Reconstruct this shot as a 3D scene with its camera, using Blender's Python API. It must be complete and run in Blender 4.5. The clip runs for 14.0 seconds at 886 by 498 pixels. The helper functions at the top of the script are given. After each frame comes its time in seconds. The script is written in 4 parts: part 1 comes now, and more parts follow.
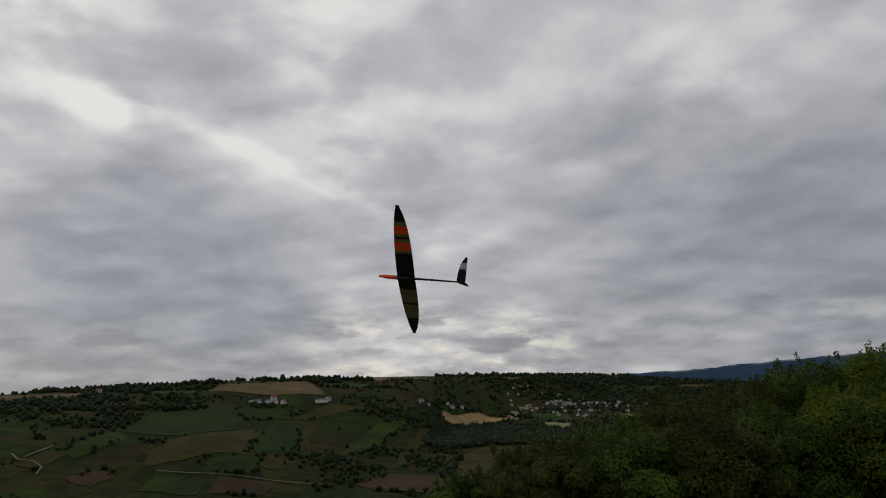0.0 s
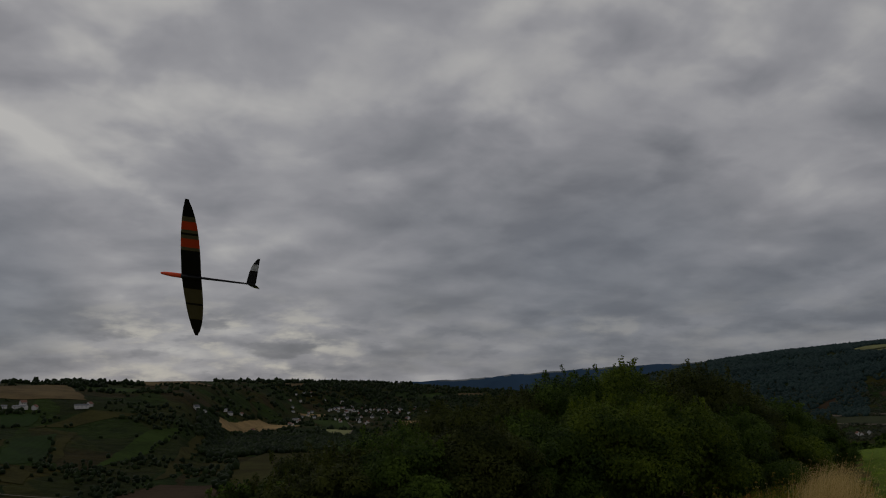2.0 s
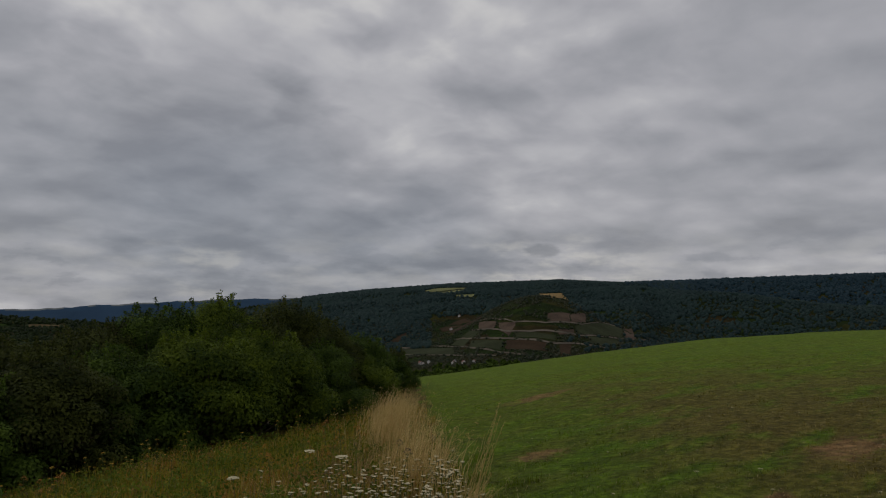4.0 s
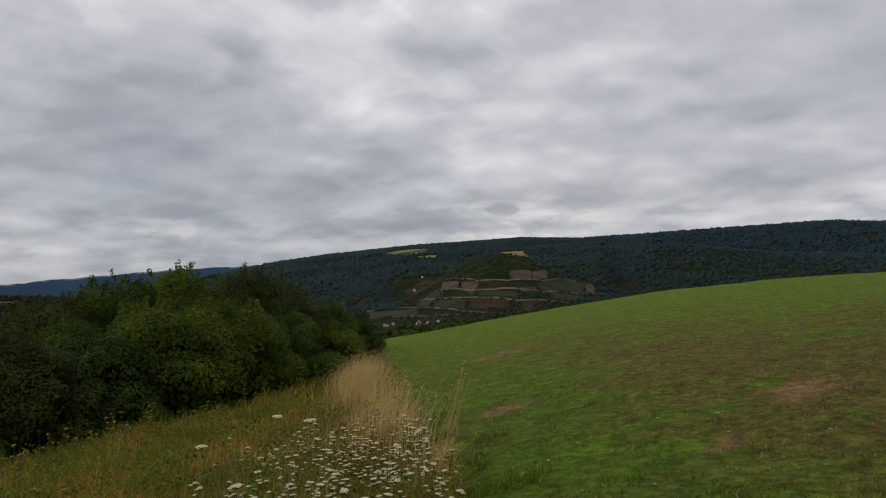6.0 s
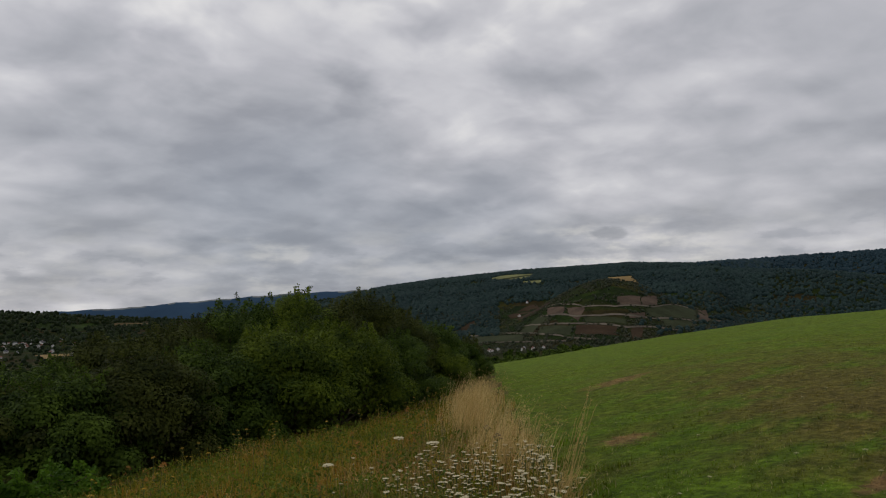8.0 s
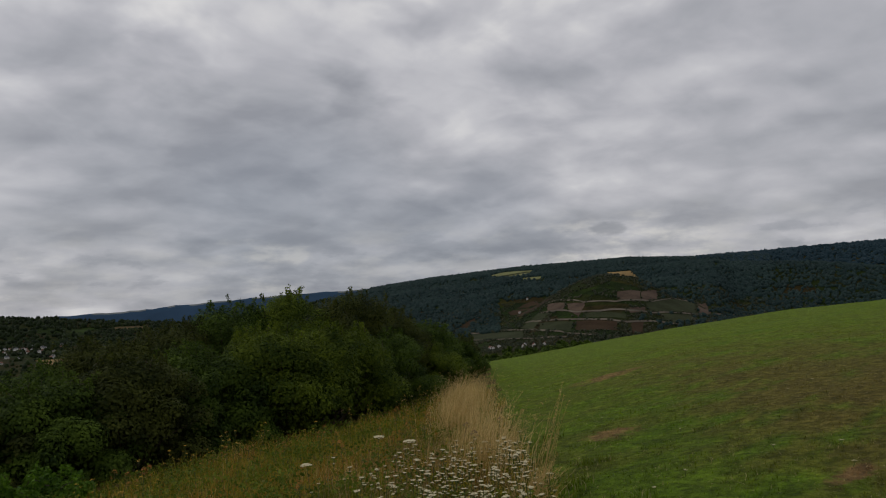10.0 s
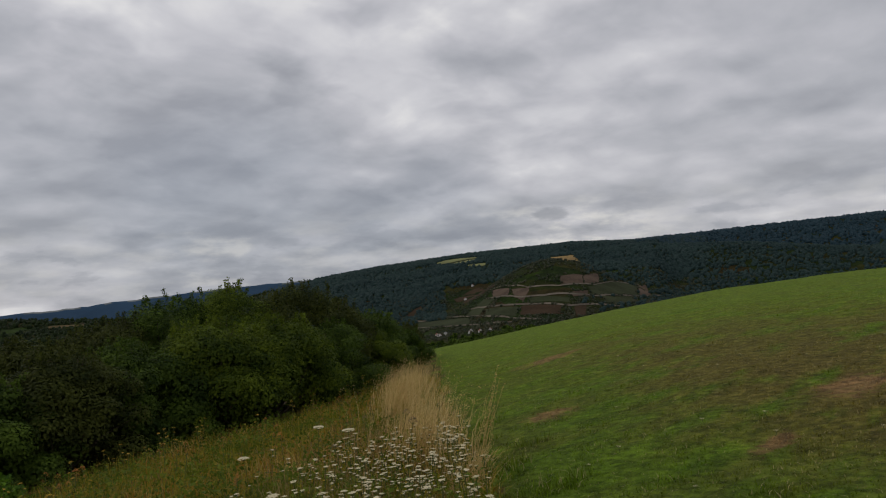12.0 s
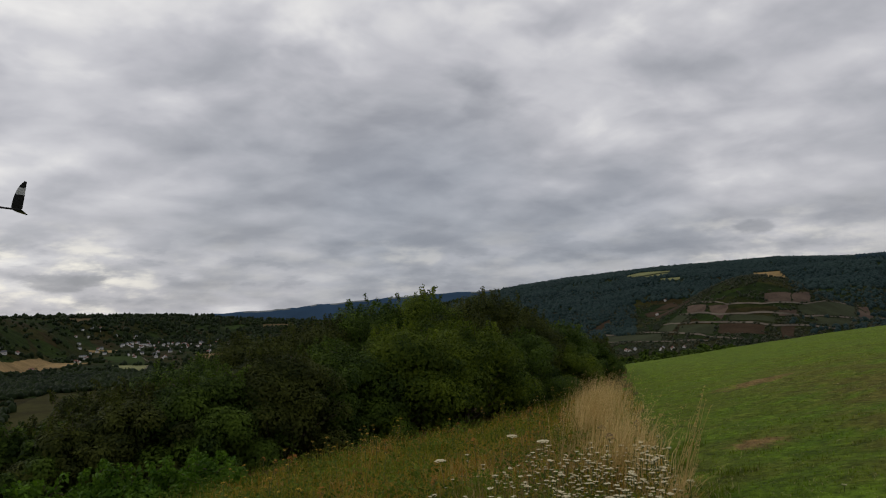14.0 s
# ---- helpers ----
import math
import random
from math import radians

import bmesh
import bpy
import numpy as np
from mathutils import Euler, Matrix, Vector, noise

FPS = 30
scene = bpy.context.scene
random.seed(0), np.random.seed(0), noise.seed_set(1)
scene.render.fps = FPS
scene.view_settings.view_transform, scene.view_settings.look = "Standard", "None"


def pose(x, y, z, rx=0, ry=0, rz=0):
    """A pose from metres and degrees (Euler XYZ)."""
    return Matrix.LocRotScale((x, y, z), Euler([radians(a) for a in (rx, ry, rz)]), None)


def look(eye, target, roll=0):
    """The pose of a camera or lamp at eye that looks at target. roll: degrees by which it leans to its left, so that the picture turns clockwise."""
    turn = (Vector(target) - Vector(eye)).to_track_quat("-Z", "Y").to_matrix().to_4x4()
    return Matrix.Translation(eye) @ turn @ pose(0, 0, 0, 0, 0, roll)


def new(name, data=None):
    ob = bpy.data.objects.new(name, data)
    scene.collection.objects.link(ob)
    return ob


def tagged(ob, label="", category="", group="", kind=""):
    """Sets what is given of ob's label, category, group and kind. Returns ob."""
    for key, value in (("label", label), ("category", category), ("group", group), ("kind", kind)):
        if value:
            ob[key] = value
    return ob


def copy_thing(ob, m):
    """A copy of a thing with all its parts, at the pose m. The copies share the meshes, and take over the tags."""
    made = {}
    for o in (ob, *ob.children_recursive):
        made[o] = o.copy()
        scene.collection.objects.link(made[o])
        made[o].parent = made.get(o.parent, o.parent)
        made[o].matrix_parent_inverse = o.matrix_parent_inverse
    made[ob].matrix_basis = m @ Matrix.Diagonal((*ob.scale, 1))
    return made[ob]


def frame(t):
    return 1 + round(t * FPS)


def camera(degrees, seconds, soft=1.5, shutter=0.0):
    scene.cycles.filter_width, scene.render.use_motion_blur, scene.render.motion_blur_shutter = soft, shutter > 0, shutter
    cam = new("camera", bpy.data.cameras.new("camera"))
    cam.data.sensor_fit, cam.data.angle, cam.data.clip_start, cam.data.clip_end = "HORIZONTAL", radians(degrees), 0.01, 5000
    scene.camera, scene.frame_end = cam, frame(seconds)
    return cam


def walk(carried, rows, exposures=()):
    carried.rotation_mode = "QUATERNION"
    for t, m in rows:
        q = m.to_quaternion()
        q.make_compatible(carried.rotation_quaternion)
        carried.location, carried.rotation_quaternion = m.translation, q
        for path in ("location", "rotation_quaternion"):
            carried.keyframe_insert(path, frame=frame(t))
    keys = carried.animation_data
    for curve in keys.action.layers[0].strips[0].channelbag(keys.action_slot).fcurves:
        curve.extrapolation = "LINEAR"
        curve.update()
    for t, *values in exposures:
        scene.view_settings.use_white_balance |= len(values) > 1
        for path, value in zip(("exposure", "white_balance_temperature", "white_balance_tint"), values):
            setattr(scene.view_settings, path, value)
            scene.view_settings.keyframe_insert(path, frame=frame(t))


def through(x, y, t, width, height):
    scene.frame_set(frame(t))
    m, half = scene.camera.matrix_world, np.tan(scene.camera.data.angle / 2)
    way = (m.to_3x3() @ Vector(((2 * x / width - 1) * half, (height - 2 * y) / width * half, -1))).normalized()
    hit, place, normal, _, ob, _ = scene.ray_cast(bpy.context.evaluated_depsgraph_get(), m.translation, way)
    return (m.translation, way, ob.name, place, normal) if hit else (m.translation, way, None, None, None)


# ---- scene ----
cam = camera(62.63, 14.0, soft=1.1)
PATH = [
    (0.0, -0.006, 0.006, 1.650, 99.99, 1.83, -0.67),
    (0.5, -0.008, 0.008, 1.650, 104.33, 0.93, 10.89),
    (1.0, -0.011, 0.011, 1.650, 104.01, 0.44, 5.13),
    (1.5, -0.017, 0.017, 1.650, 102.14, 0.51, -6.00),
    (2.0, -0.026, 0.026, 1.650, 100.12, 0.95, -17.26),
    (2.5, -0.042, 0.042, 1.650, 98.71, 0.71, -27.94),
    (3.0, -0.067, 0.067, 1.651, 97.18, 0.17, -36.17),
    (3.5, -0.108, 0.108, 1.667, 95.95, 0.01, -42.84),
    (4.0, -0.032, 0.032, 1.677, 94.85, -0.37, -47.94),
    (6.5, -0.031, 0.031, 1.663, 91.56, 1.90, -50.67),
    (7.0, -0.101, 0.101, 1.648, 92.31, 2.17, -47.95),
    (7.5, -0.155, 0.155, 1.665, 92.87, 1.88, -45.20),
    (8.0, -0.155, 0.155, 1.661, 93.96, 1.44, -42.66),
    (10.5, 0.053, -0.053, 1.651, 93.73, 2.95, -43.11),
    (11.0, 0.022, -0.022, 1.645, 93.35, 3.23, -44.58),
    (11.5, 0.090, -0.090, 1.634, 92.98, 3.63, -45.98),
    (12.0, 0.104, -0.104, 1.634, 92.64, 4.00, -46.92),
    (12.5, 0.083, -0.083, 1.647, 92.57, 4.05, -47.33),
    (13.0, 0.114, -0.114, 1.631, 93.07, 4.27, -45.85),
    (13.5, 0.095, -0.095, 1.641, 93.81, 3.31, -40.80),
    (14.0, 0.031, -0.031, 1.636, 94.26, 2.07, -32.29),
]
walk(cam, [(t, pose(x, y, z, a, b, c)) for t, x, y, z, a, b, c in PATH],
     exposures=[(0.0, -0.4), (0.3, -0.78), (0.6, -1.1), (1.0, -1.22), (1.5, -1.24), (2.0, -1.15), (2.5, -1.05), (3.0, -0.86), (3.5, -0.72), (4.0, -0.53),
                (6.5, 0.1), (8.0, -0.1), (10.5, -0.25), (11.0, -0.2), (12.5, -0.05), (14.0, -0.1)])


# ---- light ----
class Nodes:
    """A short way to write node trees."""

    def __init__(self, tree):
        self.t = tree
        tree.nodes.clear()

    def add(self, kind, **sockets):
        n = self.t.nodes.new(kind)
        props = sockets.pop("props", {})
        for k, v in props.items():
            setattr(n, k, v)
        for k, v in sockets.items():
            self.put(n.inputs[int(k[1:])] if k[0] == "_" else n.inputs[k.replace("_", " ")], v)
        return n

    def put(self, socket, v):
        if isinstance(v, bpy.types.NodeSocket):
            self.t.links.new(v, socket)
        else:
            socket.default_value = v

    def math(self, op, a, b=0.0, clamp=False):
        return self.add("ShaderNodeMath", _0=a, _1=b, props={"operation": op, "use_clamp": clamp}).outputs[0]

    def vec(self, op, a, b=(0, 0, 0)):
        n = self.add("ShaderNodeVectorMath", _0=a, _1=b, props={"operation": op})
        return n.outputs["Value"] if op == "DOT_PRODUCT" else n.outputs[0]

    def mix(self, f, a, b, blend="MIX"):
        n = self.add("ShaderNodeMix", props={"data_type": "RGBA", "blend_type": blend})
        self.put(n.inputs[0], f), self.put(n.inputs[6], a), self.put(n.inputs[7], b)
        return n.outputs[2]

    def noise(self, v, scale, detail=4.0, rough=0.55, distort=0.0, out="Fac"):
        return self.add("ShaderNodeTexNoise", Vector=v, Scale=scale, Detail=detail, Roughness=rough, Distortion=distort).outputs[out]

    def ramp(self, f, *stops):
        n = self.add("ShaderNodeValToRGB", Fac=f)
        e = n.color_ramp.elements
        while len(e) < len(stops):
            e.new(0.5)
        for el, (p, c) in zip(e, stops):
            el.position, el.color = p, (*c, 1) if isinstance(c, tuple) else (c, c, c, 1)
        return n.outputs["Color"]

    def span(self, f, a, b, lo=0.0, hi=1.0):
        return self.add("ShaderNodeMapRange", props={"interpolation_type": "SMOOTHSTEP"}, _0=f, _1=a, _2=b, _3=lo, _4=hi).outputs[0]


def heading(az, el):
    a, e = radians(az), radians(el)
    return (math.sin(a) * math.cos(e), math.cos(a) * math.cos(e), math.sin(e))


SUN_AZ, SUN_EL = -32.0, 32.0
world = bpy.data.worlds.new("world")
scene.world = world
world.use_nodes = True
n = Nodes(world.node_tree)
way = n.add("ShaderNodeTexCoord").outputs["Generated"]
sep = n.add("ShaderNodeSeparateXYZ", Vector=way).outputs
up = n.math("MAXIMUM", sep[2], 0.0)
depth = n.math("ADD", up, 0.27)
sheet = n.add("ShaderNodeCombineXYZ", X=n.math("DIVIDE", sep[0], depth), Y=n.math("DIVIDE", sep[1], depth), Z=0.0).outputs[0]
turn = n.math("ARCTAN2", sep[0], sep[1])
rise = n.math("ARCSINE", sep[2])


def lobe(az, el, inner, outer):
    """1 round one heading, 0 beyond the outer angle."""
    return n.span(n.vec("DOT_PRODUCT", way, heading(az, el)), math.cos(radians(outer)), math.cos(radians(inner)))


def band(az0, el0, az1, el1, width):
    """A soft streak along the arc between two headings."""
    a, b = Vector(heading(az0, el0)), Vector(heading(az1, el1))
    off = n.math("ABSOLUTE", n.vec("DOT_PRODUCT", way, tuple(a.cross(b).normalized())))
    half = math.degrees(a.angle(b)) / 2
    mid = (a + b).normalized()
    near = n.span(n.vec("DOT_PRODUCT", way, tuple(mid)), math.cos(radians(half * 1.25)), math.cos(radians(half * 0.7)))
    return n.math("MULTIPLY", n.span(off, math.sin(radians(width)), 0.0), near)


warp = n.vec("MULTIPLY", n.vec("SUBTRACT", n.noise(sheet, 2.4, 2.0, 0.5, out="Color"), (0.5, 0.5, 0.5)), (0.16, 0.16, 0.0))
fold = n.vec("ADD", sheet, warp)
big = n.noise(sheet, 1.15, 2.0, 0.5)
mid = n.noise(n.vec("ADD", fold, (7.3, 2.1, 0)), 3.4, 4.5, 0.5)
fine = n.noise(n.vec("ADD", fold, (1.9, 5.2, 0)), 9.0, 4.0, 0.55)


def puffy(shift, scale):
    """Rounded heaps of cloud, pale in the middle."""
    v = n.add("ShaderNodeTexVoronoi", Vector=n.vec("ADD", shift, (4.4, 1.7, 0)), Scale=scale, Detail=1.0, Roughness=0.4, Lacunarity=2.3, Smoothness=1.0, props={"feature": "SMOOTH_F1", "voronoi_dimensions": "2D", "normalize": True})
    return n.math("SUBTRACT", 1.0, v.outputs["Distance"])


heaps = puffy(fold, 3.0)
# pale shoulders and grey undersides of the heaps
relief = n.math("SUBTRACT", heaps, puffy(n.vec("MULTIPLY", fold, (0.965, 0.965, 0.0)), 3.0))
cover = n.math("ADD", n.math("MULTIPLY", big, 0.36), n.math("ADD", n.math("ADD", 0.000, n.math("MULTIPLY", mid, 0.30)), n.math("MULTIPLY", fine, 0.105)))
cover = n.math("ADD", cover, n.math("ADD", n.math("MULTIPLY", heaps, 0.17), n.math("MULTIPLY", relief, 0.34)))
# breaks in the cloud deck towards the sun, thick cloud away from it
ragged = n.span(mid, 0.30, 0.62)
for az, el, inner, outer, gain in ((-28, 24.8, 0.3, 3.6, 0.14), (-31.5, 26.5, 0.3, 2.6, 0.12), (-35, 30, 0.5, 4, 0.12), (-8, 15, 4, 22, 0.045), (8, 16, 4, 18, 0.035), (19, 19, 3, 12, 0.04), (28, 18, 3, 15, -0.05), (-26, 19, 3, 16, 0.035), (-24.5, 20.8, 0.3, 4.5, 0.13), (-33, 21, 1, 6, 0.06), (-3, 5, 1, 9, 0.06), (50, 25, 4, 24, 0.10), (30, 24, 3, 15, 0.10), (20, 29, 4, 18, 0.035), (-12, 27, 3, 18, 0.10), (-8, 20, 2, 12, 0.025), (-31, 24, 3, 15, 0.05), (-31, 14, 3, 11, 0.055), (26, 9, 3, 13, -0.075), (53, 9, 4, 14, -0.045), (12, 9, 3, 10, -0.02),
                                   (-20, 5, 2, 13, -0.075), (-24, 15, 1, 6, -0.05), (36, 5, 2, 11, -0.05), (75, 14, 3, 16, -0.05), (24, 17, 3, 16, -0.02)):
    cover = n.math("ADD", cover, n.math("MULTIPLY", n.math("MULTIPLY", lobe(az, el, inner, outer), gain), ragged if gain > 0 else 1.0))
cover = n.math("ADD", cover, n.math("MULTIPLY", n.span(rise, radians(9), radians(26)), 0.055))
cover = n.math("ADD", cover, n.math("MULTIPLY", n.math("MULTIPLY", band(-21, 20.0, -3.5, 13.0, 1.25), 0.10), n.span(mid, 0.2, 0.5)))
cloud = n.ramp(cover, (0.34, (0.355, 0.362, 0.398)), (0.44, (0.452, 0.458, 0.494)), (0.52, (0.535, 0.534, 0.572)), (0.62, (0.66, 0.655, 0.685)), (0.78, (1.0, 0.98, 0.95)))
# bluish rain cloud low over the far hills
for az, el, inner, outer, f in ((-22, 4.5, 3, 15, 0.55), (32, 4, 2, 13, 0.40), (20, 5, 2, 12, 0.18), (46, 3.5, 1, 9, 0.38), (-14, 3, 1, 7, 0.3)):
    cloud = n.mix(n.math("MULTIPLY", lobe(az, el, inner, outer), f), cloud, n.mix(n.span(mid, 0.35, 0.65), (0.20, 0.235, 0.30, 1), (0.33, 0.37, 0.44, 1)))
# low cumulus and pale haze over the horizon
flat = n.add("ShaderNodeCombineXYZ", X=n.math("MULTIPLY", turn, 13.0), Y=n.math("MULTIPLY", rise, 38.0), Z=0.0).outputs[0]
puffs = n.noise(flat, 1.0, 6.0, 0.55)
low = n.math("MULTIPLY", n.span(rise, radians(-1), radians(0.6)), n.span(rise, radians(7.5), radians(3.0)))
glow = n.math("MULTIPLY", low, n.math("ADD", 0.14, n.math("ADD", n.math("MULTIPLY", lobe(1, 2.2, 3, 13), 0.85), n.math("ADD", n.math("MULTIPLY", lobe(57, 3.6, 2, 8), 0.35), n.math("MULTIPLY", lobe(30, 3.0, 1, 4), 0.12)))))
cloud = n.mix(n.math("MULTIPLY", n.span(puffs, 0.46, 0.66), glow), cloud, (0.98, 0.94, 0.85, 1))
cloud = n.mix(n.math("MULTIPLY", n.span(puffs, 0.46, 0.36), n.math("MULTIPLY", low, 0.35)), cloud, (0.24, 0.26, 0.31, 1))
for az, el, wide in ((55.6, 4.7, 1.5), (4.5, 2.4, 2.0), (6.8, 2.5, 1.2), (0.3, 4.3, 1.3), (-6.0, 3.6, 1.2), (-24, 3.4, 2.2)):
    h = radians(az)
    sx = n.math("DIVIDE", n.math("SUBTRACT", turn, h), radians(wide))
    sy = n.math("DIVIDE", n.math("SUBTRACT", rise, radians(el)), radians(wide * 0.3))
    d = n.math("ADD", n.math("MULTIPLY", sx, sx), n.math("MULTIPLY", sy, sy))
    d = n.math("ADD", d, n.math("MULTIPLY", n.math("SUBTRACT", puffs, 0.5), 9.0))
    cloud = n.mix(n.math("MULTIPLY", n.span(d, 1.6, 0.0), 0.6), cloud, (0.29, 0.30, 0.33, 1))
sky = n.add("ShaderNodeTexSky", props={"sky_type": "NISHITA", "sun_disc": False, "sun_elevation": radians(SUN_EL), "sun_rotation": radians(SUN_AZ)}).outputs[0]
clear = n.vec("SCALE", sky)
clear.node.inputs["Scale"].default_value = 0.08
out = n.mix(0.94, clear, cloud)
n.add("ShaderNodeOutputWorld", Surface=n.add("ShaderNodeBackground", Color=out, Strength=1.0).outputs[0])

sun = new("sun", bpy.data.lights.new("sun", "SUN"))
sun.data.energy, sun.data.angle, sun.data.color = 0.6, radians(25), (1.0, 0.96, 0.9)
sun.matrix_world = look(heading(SUN_AZ, SUN_EL), (0, 0, 0))


# ---- materials ----
def material(name):
    m = bpy.data.materials.new(name)
    m.use_nodes = True
    return m, Nodes(m.node_tree)


def finish(n, color, rough=0.8, bump=None, strength=0.3, dist=0.02, **more):
    p = n.add("ShaderNodeBsdfPrincipled", Base_Color=color, Roughness=rough, **more)
    if bump is not None:
        n.put(p.inputs["Normal"], n.add("ShaderNodeBump", Height=bump, Strength=strength, Distance=dist).outputs[0])
    n.add("ShaderNodeOutputMaterial", Surface=p.outputs[0])
    return p


def leafy(n, color, through=0.3):
    """Thin leaves: a matt face that lets some light through."""
    p = n.add("ShaderNodeBsdfPrincipled", Base_Color=color, Roughness=0.7, Specular_IOR_Level=0.12)
    t = n.add("ShaderNodeBsdfTranslucent", Color=color)
    n.add("ShaderNodeOutputMaterial", Surface=n.add("ShaderNodeMixShader", _0=through, _1=p.outputs[0], _2=t.outputs[0]).outputs[0])


def foliage(name, dark, light, scale=1.2):
    m, n = material(name)
    at = n.add("ShaderNodeTexCoord").outputs["Object"]
    isl = n.add("ShaderNodeNewGeometry").outputs["Random Per Island"]
    f = n.math("ADD", n.math("MULTIPLY", isl, 0.24), n.math("MULTIPLY", n.noise(at, scale, 4, 0.6), 1.08))
    c = n.mix(n.span(f, 0.40, 0.95), (*dark, 1), (*light, 1))
    leafy(n, c)
    return m


def plain(name, color, rough=0.6, vary=0.15, scale=20.0, metal=0.0, gloss=0.2):
    m, n = material(name)
    at = n.add("ShaderNodeTexCoord").outputs["Object"]
    f = n.noise(at, scale, 5)
    c = n.mix(f, (*[v * (1 - vary) for v in color], 1), (*[min(1, v * (1 + vary)) for v in color], 1))
    finish(n, c, rough, f, 0.1, 0.01, Metallic=metal, Specular_IOR_Level=gloss)
    return m


m_bark = plain("bark", (0.09, 0.07, 0.05), 0.9, 0.4, 14)


def meadow_color(n, at):
    """Green regrowth with dry swaths and worn spots."""
    lane = n.add("ShaderNodeMapping", Vector=at, Rotation=(0, 0, radians(-45)), Scale=(0.35, 1.6, 1)).outputs[0]
    a = n.noise(at, 0.45, 6, 0.65)
    swath = n.noise(lane, 1.3, 5, 0.65)
    b = n.noise(at, 9.0, 6, 0.75)
    patch = n.math("ADD", n.math("MULTIPLY", a, 0.55), n.math("MULTIPLY", swath, 0.45))
    reach = n.add("ShaderNodeVectorMath", _0=at, props={"operation": "LENGTH"}).outputs["Value"]
    axes = n.add("ShaderNodeSeparateXYZ", Vector=at).outputs
    worn = n.math("MULTIPLY", n.span(n.math("SUBTRACT", axes[0], axes[1]), 1.8, 8.0), n.span(reach, 34, 9, 0.15, 1.0))
    dry = n.math("MULTIPLY", n.span(n.math("ADD", patch, n.math("MULTIPLY", worn, 0.13)), 0.47, 0.62), n.math("MULTIPLY", n.span(reach, 45, 9, 0.3, 1.0), n.span(worn, 0, 1, 0.35, 0.95)))
    green = n.mix(n.span(reach, 8, 26), (0.094, 0.152, 0.008, 1), (0.124, 0.184, 0.009, 1))
    c = n.mix(dry, green, (0.132, 0.102, 0.022, 1))
    c = n.mix(n.math("MULTIPLY", n.span(patch, 0.46, 0.34), n.span(worn, 0, 1, 1.0, 0.25)), c, (0.080, 0.158, 0.008, 1))
    # flattened straw and thatch
    thatch = n.noise(n.add("ShaderNodeMapping", Vector=at, Rotation=(0, 0, radians(-38)), Scale=(1.0, 2.6, 1)).outputs[0], 3.4, 6, 0.78)
    c = n.mix(n.math("MULTIPLY", n.span(thatch, 0.54, 0.72), n.span(worn, 0, 1, 0.12, 0.85)), c, (0.235, 0.180, 0.070, 1))
    c = n.mix(n.math("MULTIPLY", n.span(thatch, 0.46, 0.32), 0.5), c, (0.056, 0.076, 0.010, 1))
    # worn bare spots
    for x, y, rx, ry in ((9.95, 2.35, 0.85, 0.42), (9.1, 6.3, 0.5, 0.32), (16.6, 11.5, 1.4, 0.5), (7.1, 2.4, 0.45, 0.16)):
        q = n.vec("SUBTRACT", at, (x, y, 0))
        q = n.vec("MULTIPLY", q, (1 / rx, 1 / ry, 0))
        d = n.add("ShaderNodeVectorMath", _0=q, props={"operation": "LENGTH"}).outputs["Value"]
        d = n.math("ADD", d, n.math("ADD", n.math("MULTIPLY", n.math("SUBTRACT", b, 0.5), 2.6), n.math("MULTIPLY", n.math("SUBTRACT", n.noise(at, 3.0, 3, 0.6), 0.5), 2.0)))
        c = n.mix(n.math("MULTIPLY", n.span(d, 1.2, 0.5), 0.8), c, (0.27, 0.15, 0.07, 1))
    mottle = n.noise(at, 2.4, 6, 0.72)
    c = n.mix(1.0, c, n.ramp(mottle, (0.34, 0.64), (0.66, 1.24)), "MULTIPLY")
    clump = n.noise(n.vec("ADD", at, (3.7, 9.1, 0)), 6.5, 5, 0.7)
    c = n.mix(1.0, c, n.ramp(clump, (0.36, 0.74), (0.64, 1.45)), "MULTIPLY")
    return c, b


def ground_material():
    m, n = material("mown_meadow")
    c, b = meadow_color(n, n.add("ShaderNodeTexCoord").outputs["Object"])
    c = n.mix(n.span(b, 0.35, 0.62), n.mix(1.0, c, (0.45, 0.48, 0.40, 1), "MULTIPLY"), c)
    finish(n, c, 0.95, b, 0.8, 0.06, Specular_IOR_Level=0.1)
    return m


def blade_material():
    m, n = material("meadow_blades")
    c, b = meadow_color(n, n.add("ShaderNodeTexCoord").outputs["Object"])
    isl = n.add("ShaderNodeNewGeometry").outputs["Random Per Island"]
    c = n.mix(n.span(isl, 0.86, 0.95, 0, 0.7), c, (0.30, 0.25, 0.12, 1))
    c = n.mix(1.0, c, n.ramp(isl, (0.0, 0.7), (0.85, 1.5)), "MULTIPLY")
    leafy(n, c, 0.45)
    return m


def strip_material():
    m, n = material("rough_grass_soil")
    at = n.add("ShaderNodeTexCoord").outputs["Object"]
    a, b = n.noise(at, 0.9, 5, 0.6), n.noise(at, 11.0, 5, 0.7)
    c = n.mix(n.span(a, 0.4, 0.62), (0.085, 0.095, 0.014, 1), (0.16, 0.115, 0.032, 1))
    c = n.mix(n.span(b, 0.3, 0.65), n.mix(1.0, c, (0.4, 0.4, 0.35, 1), "MULTIPLY"), c)
    finish(n, c, 0.95, b, 0.8, 0.08, Specular_IOR_Level=0.1)
    return m


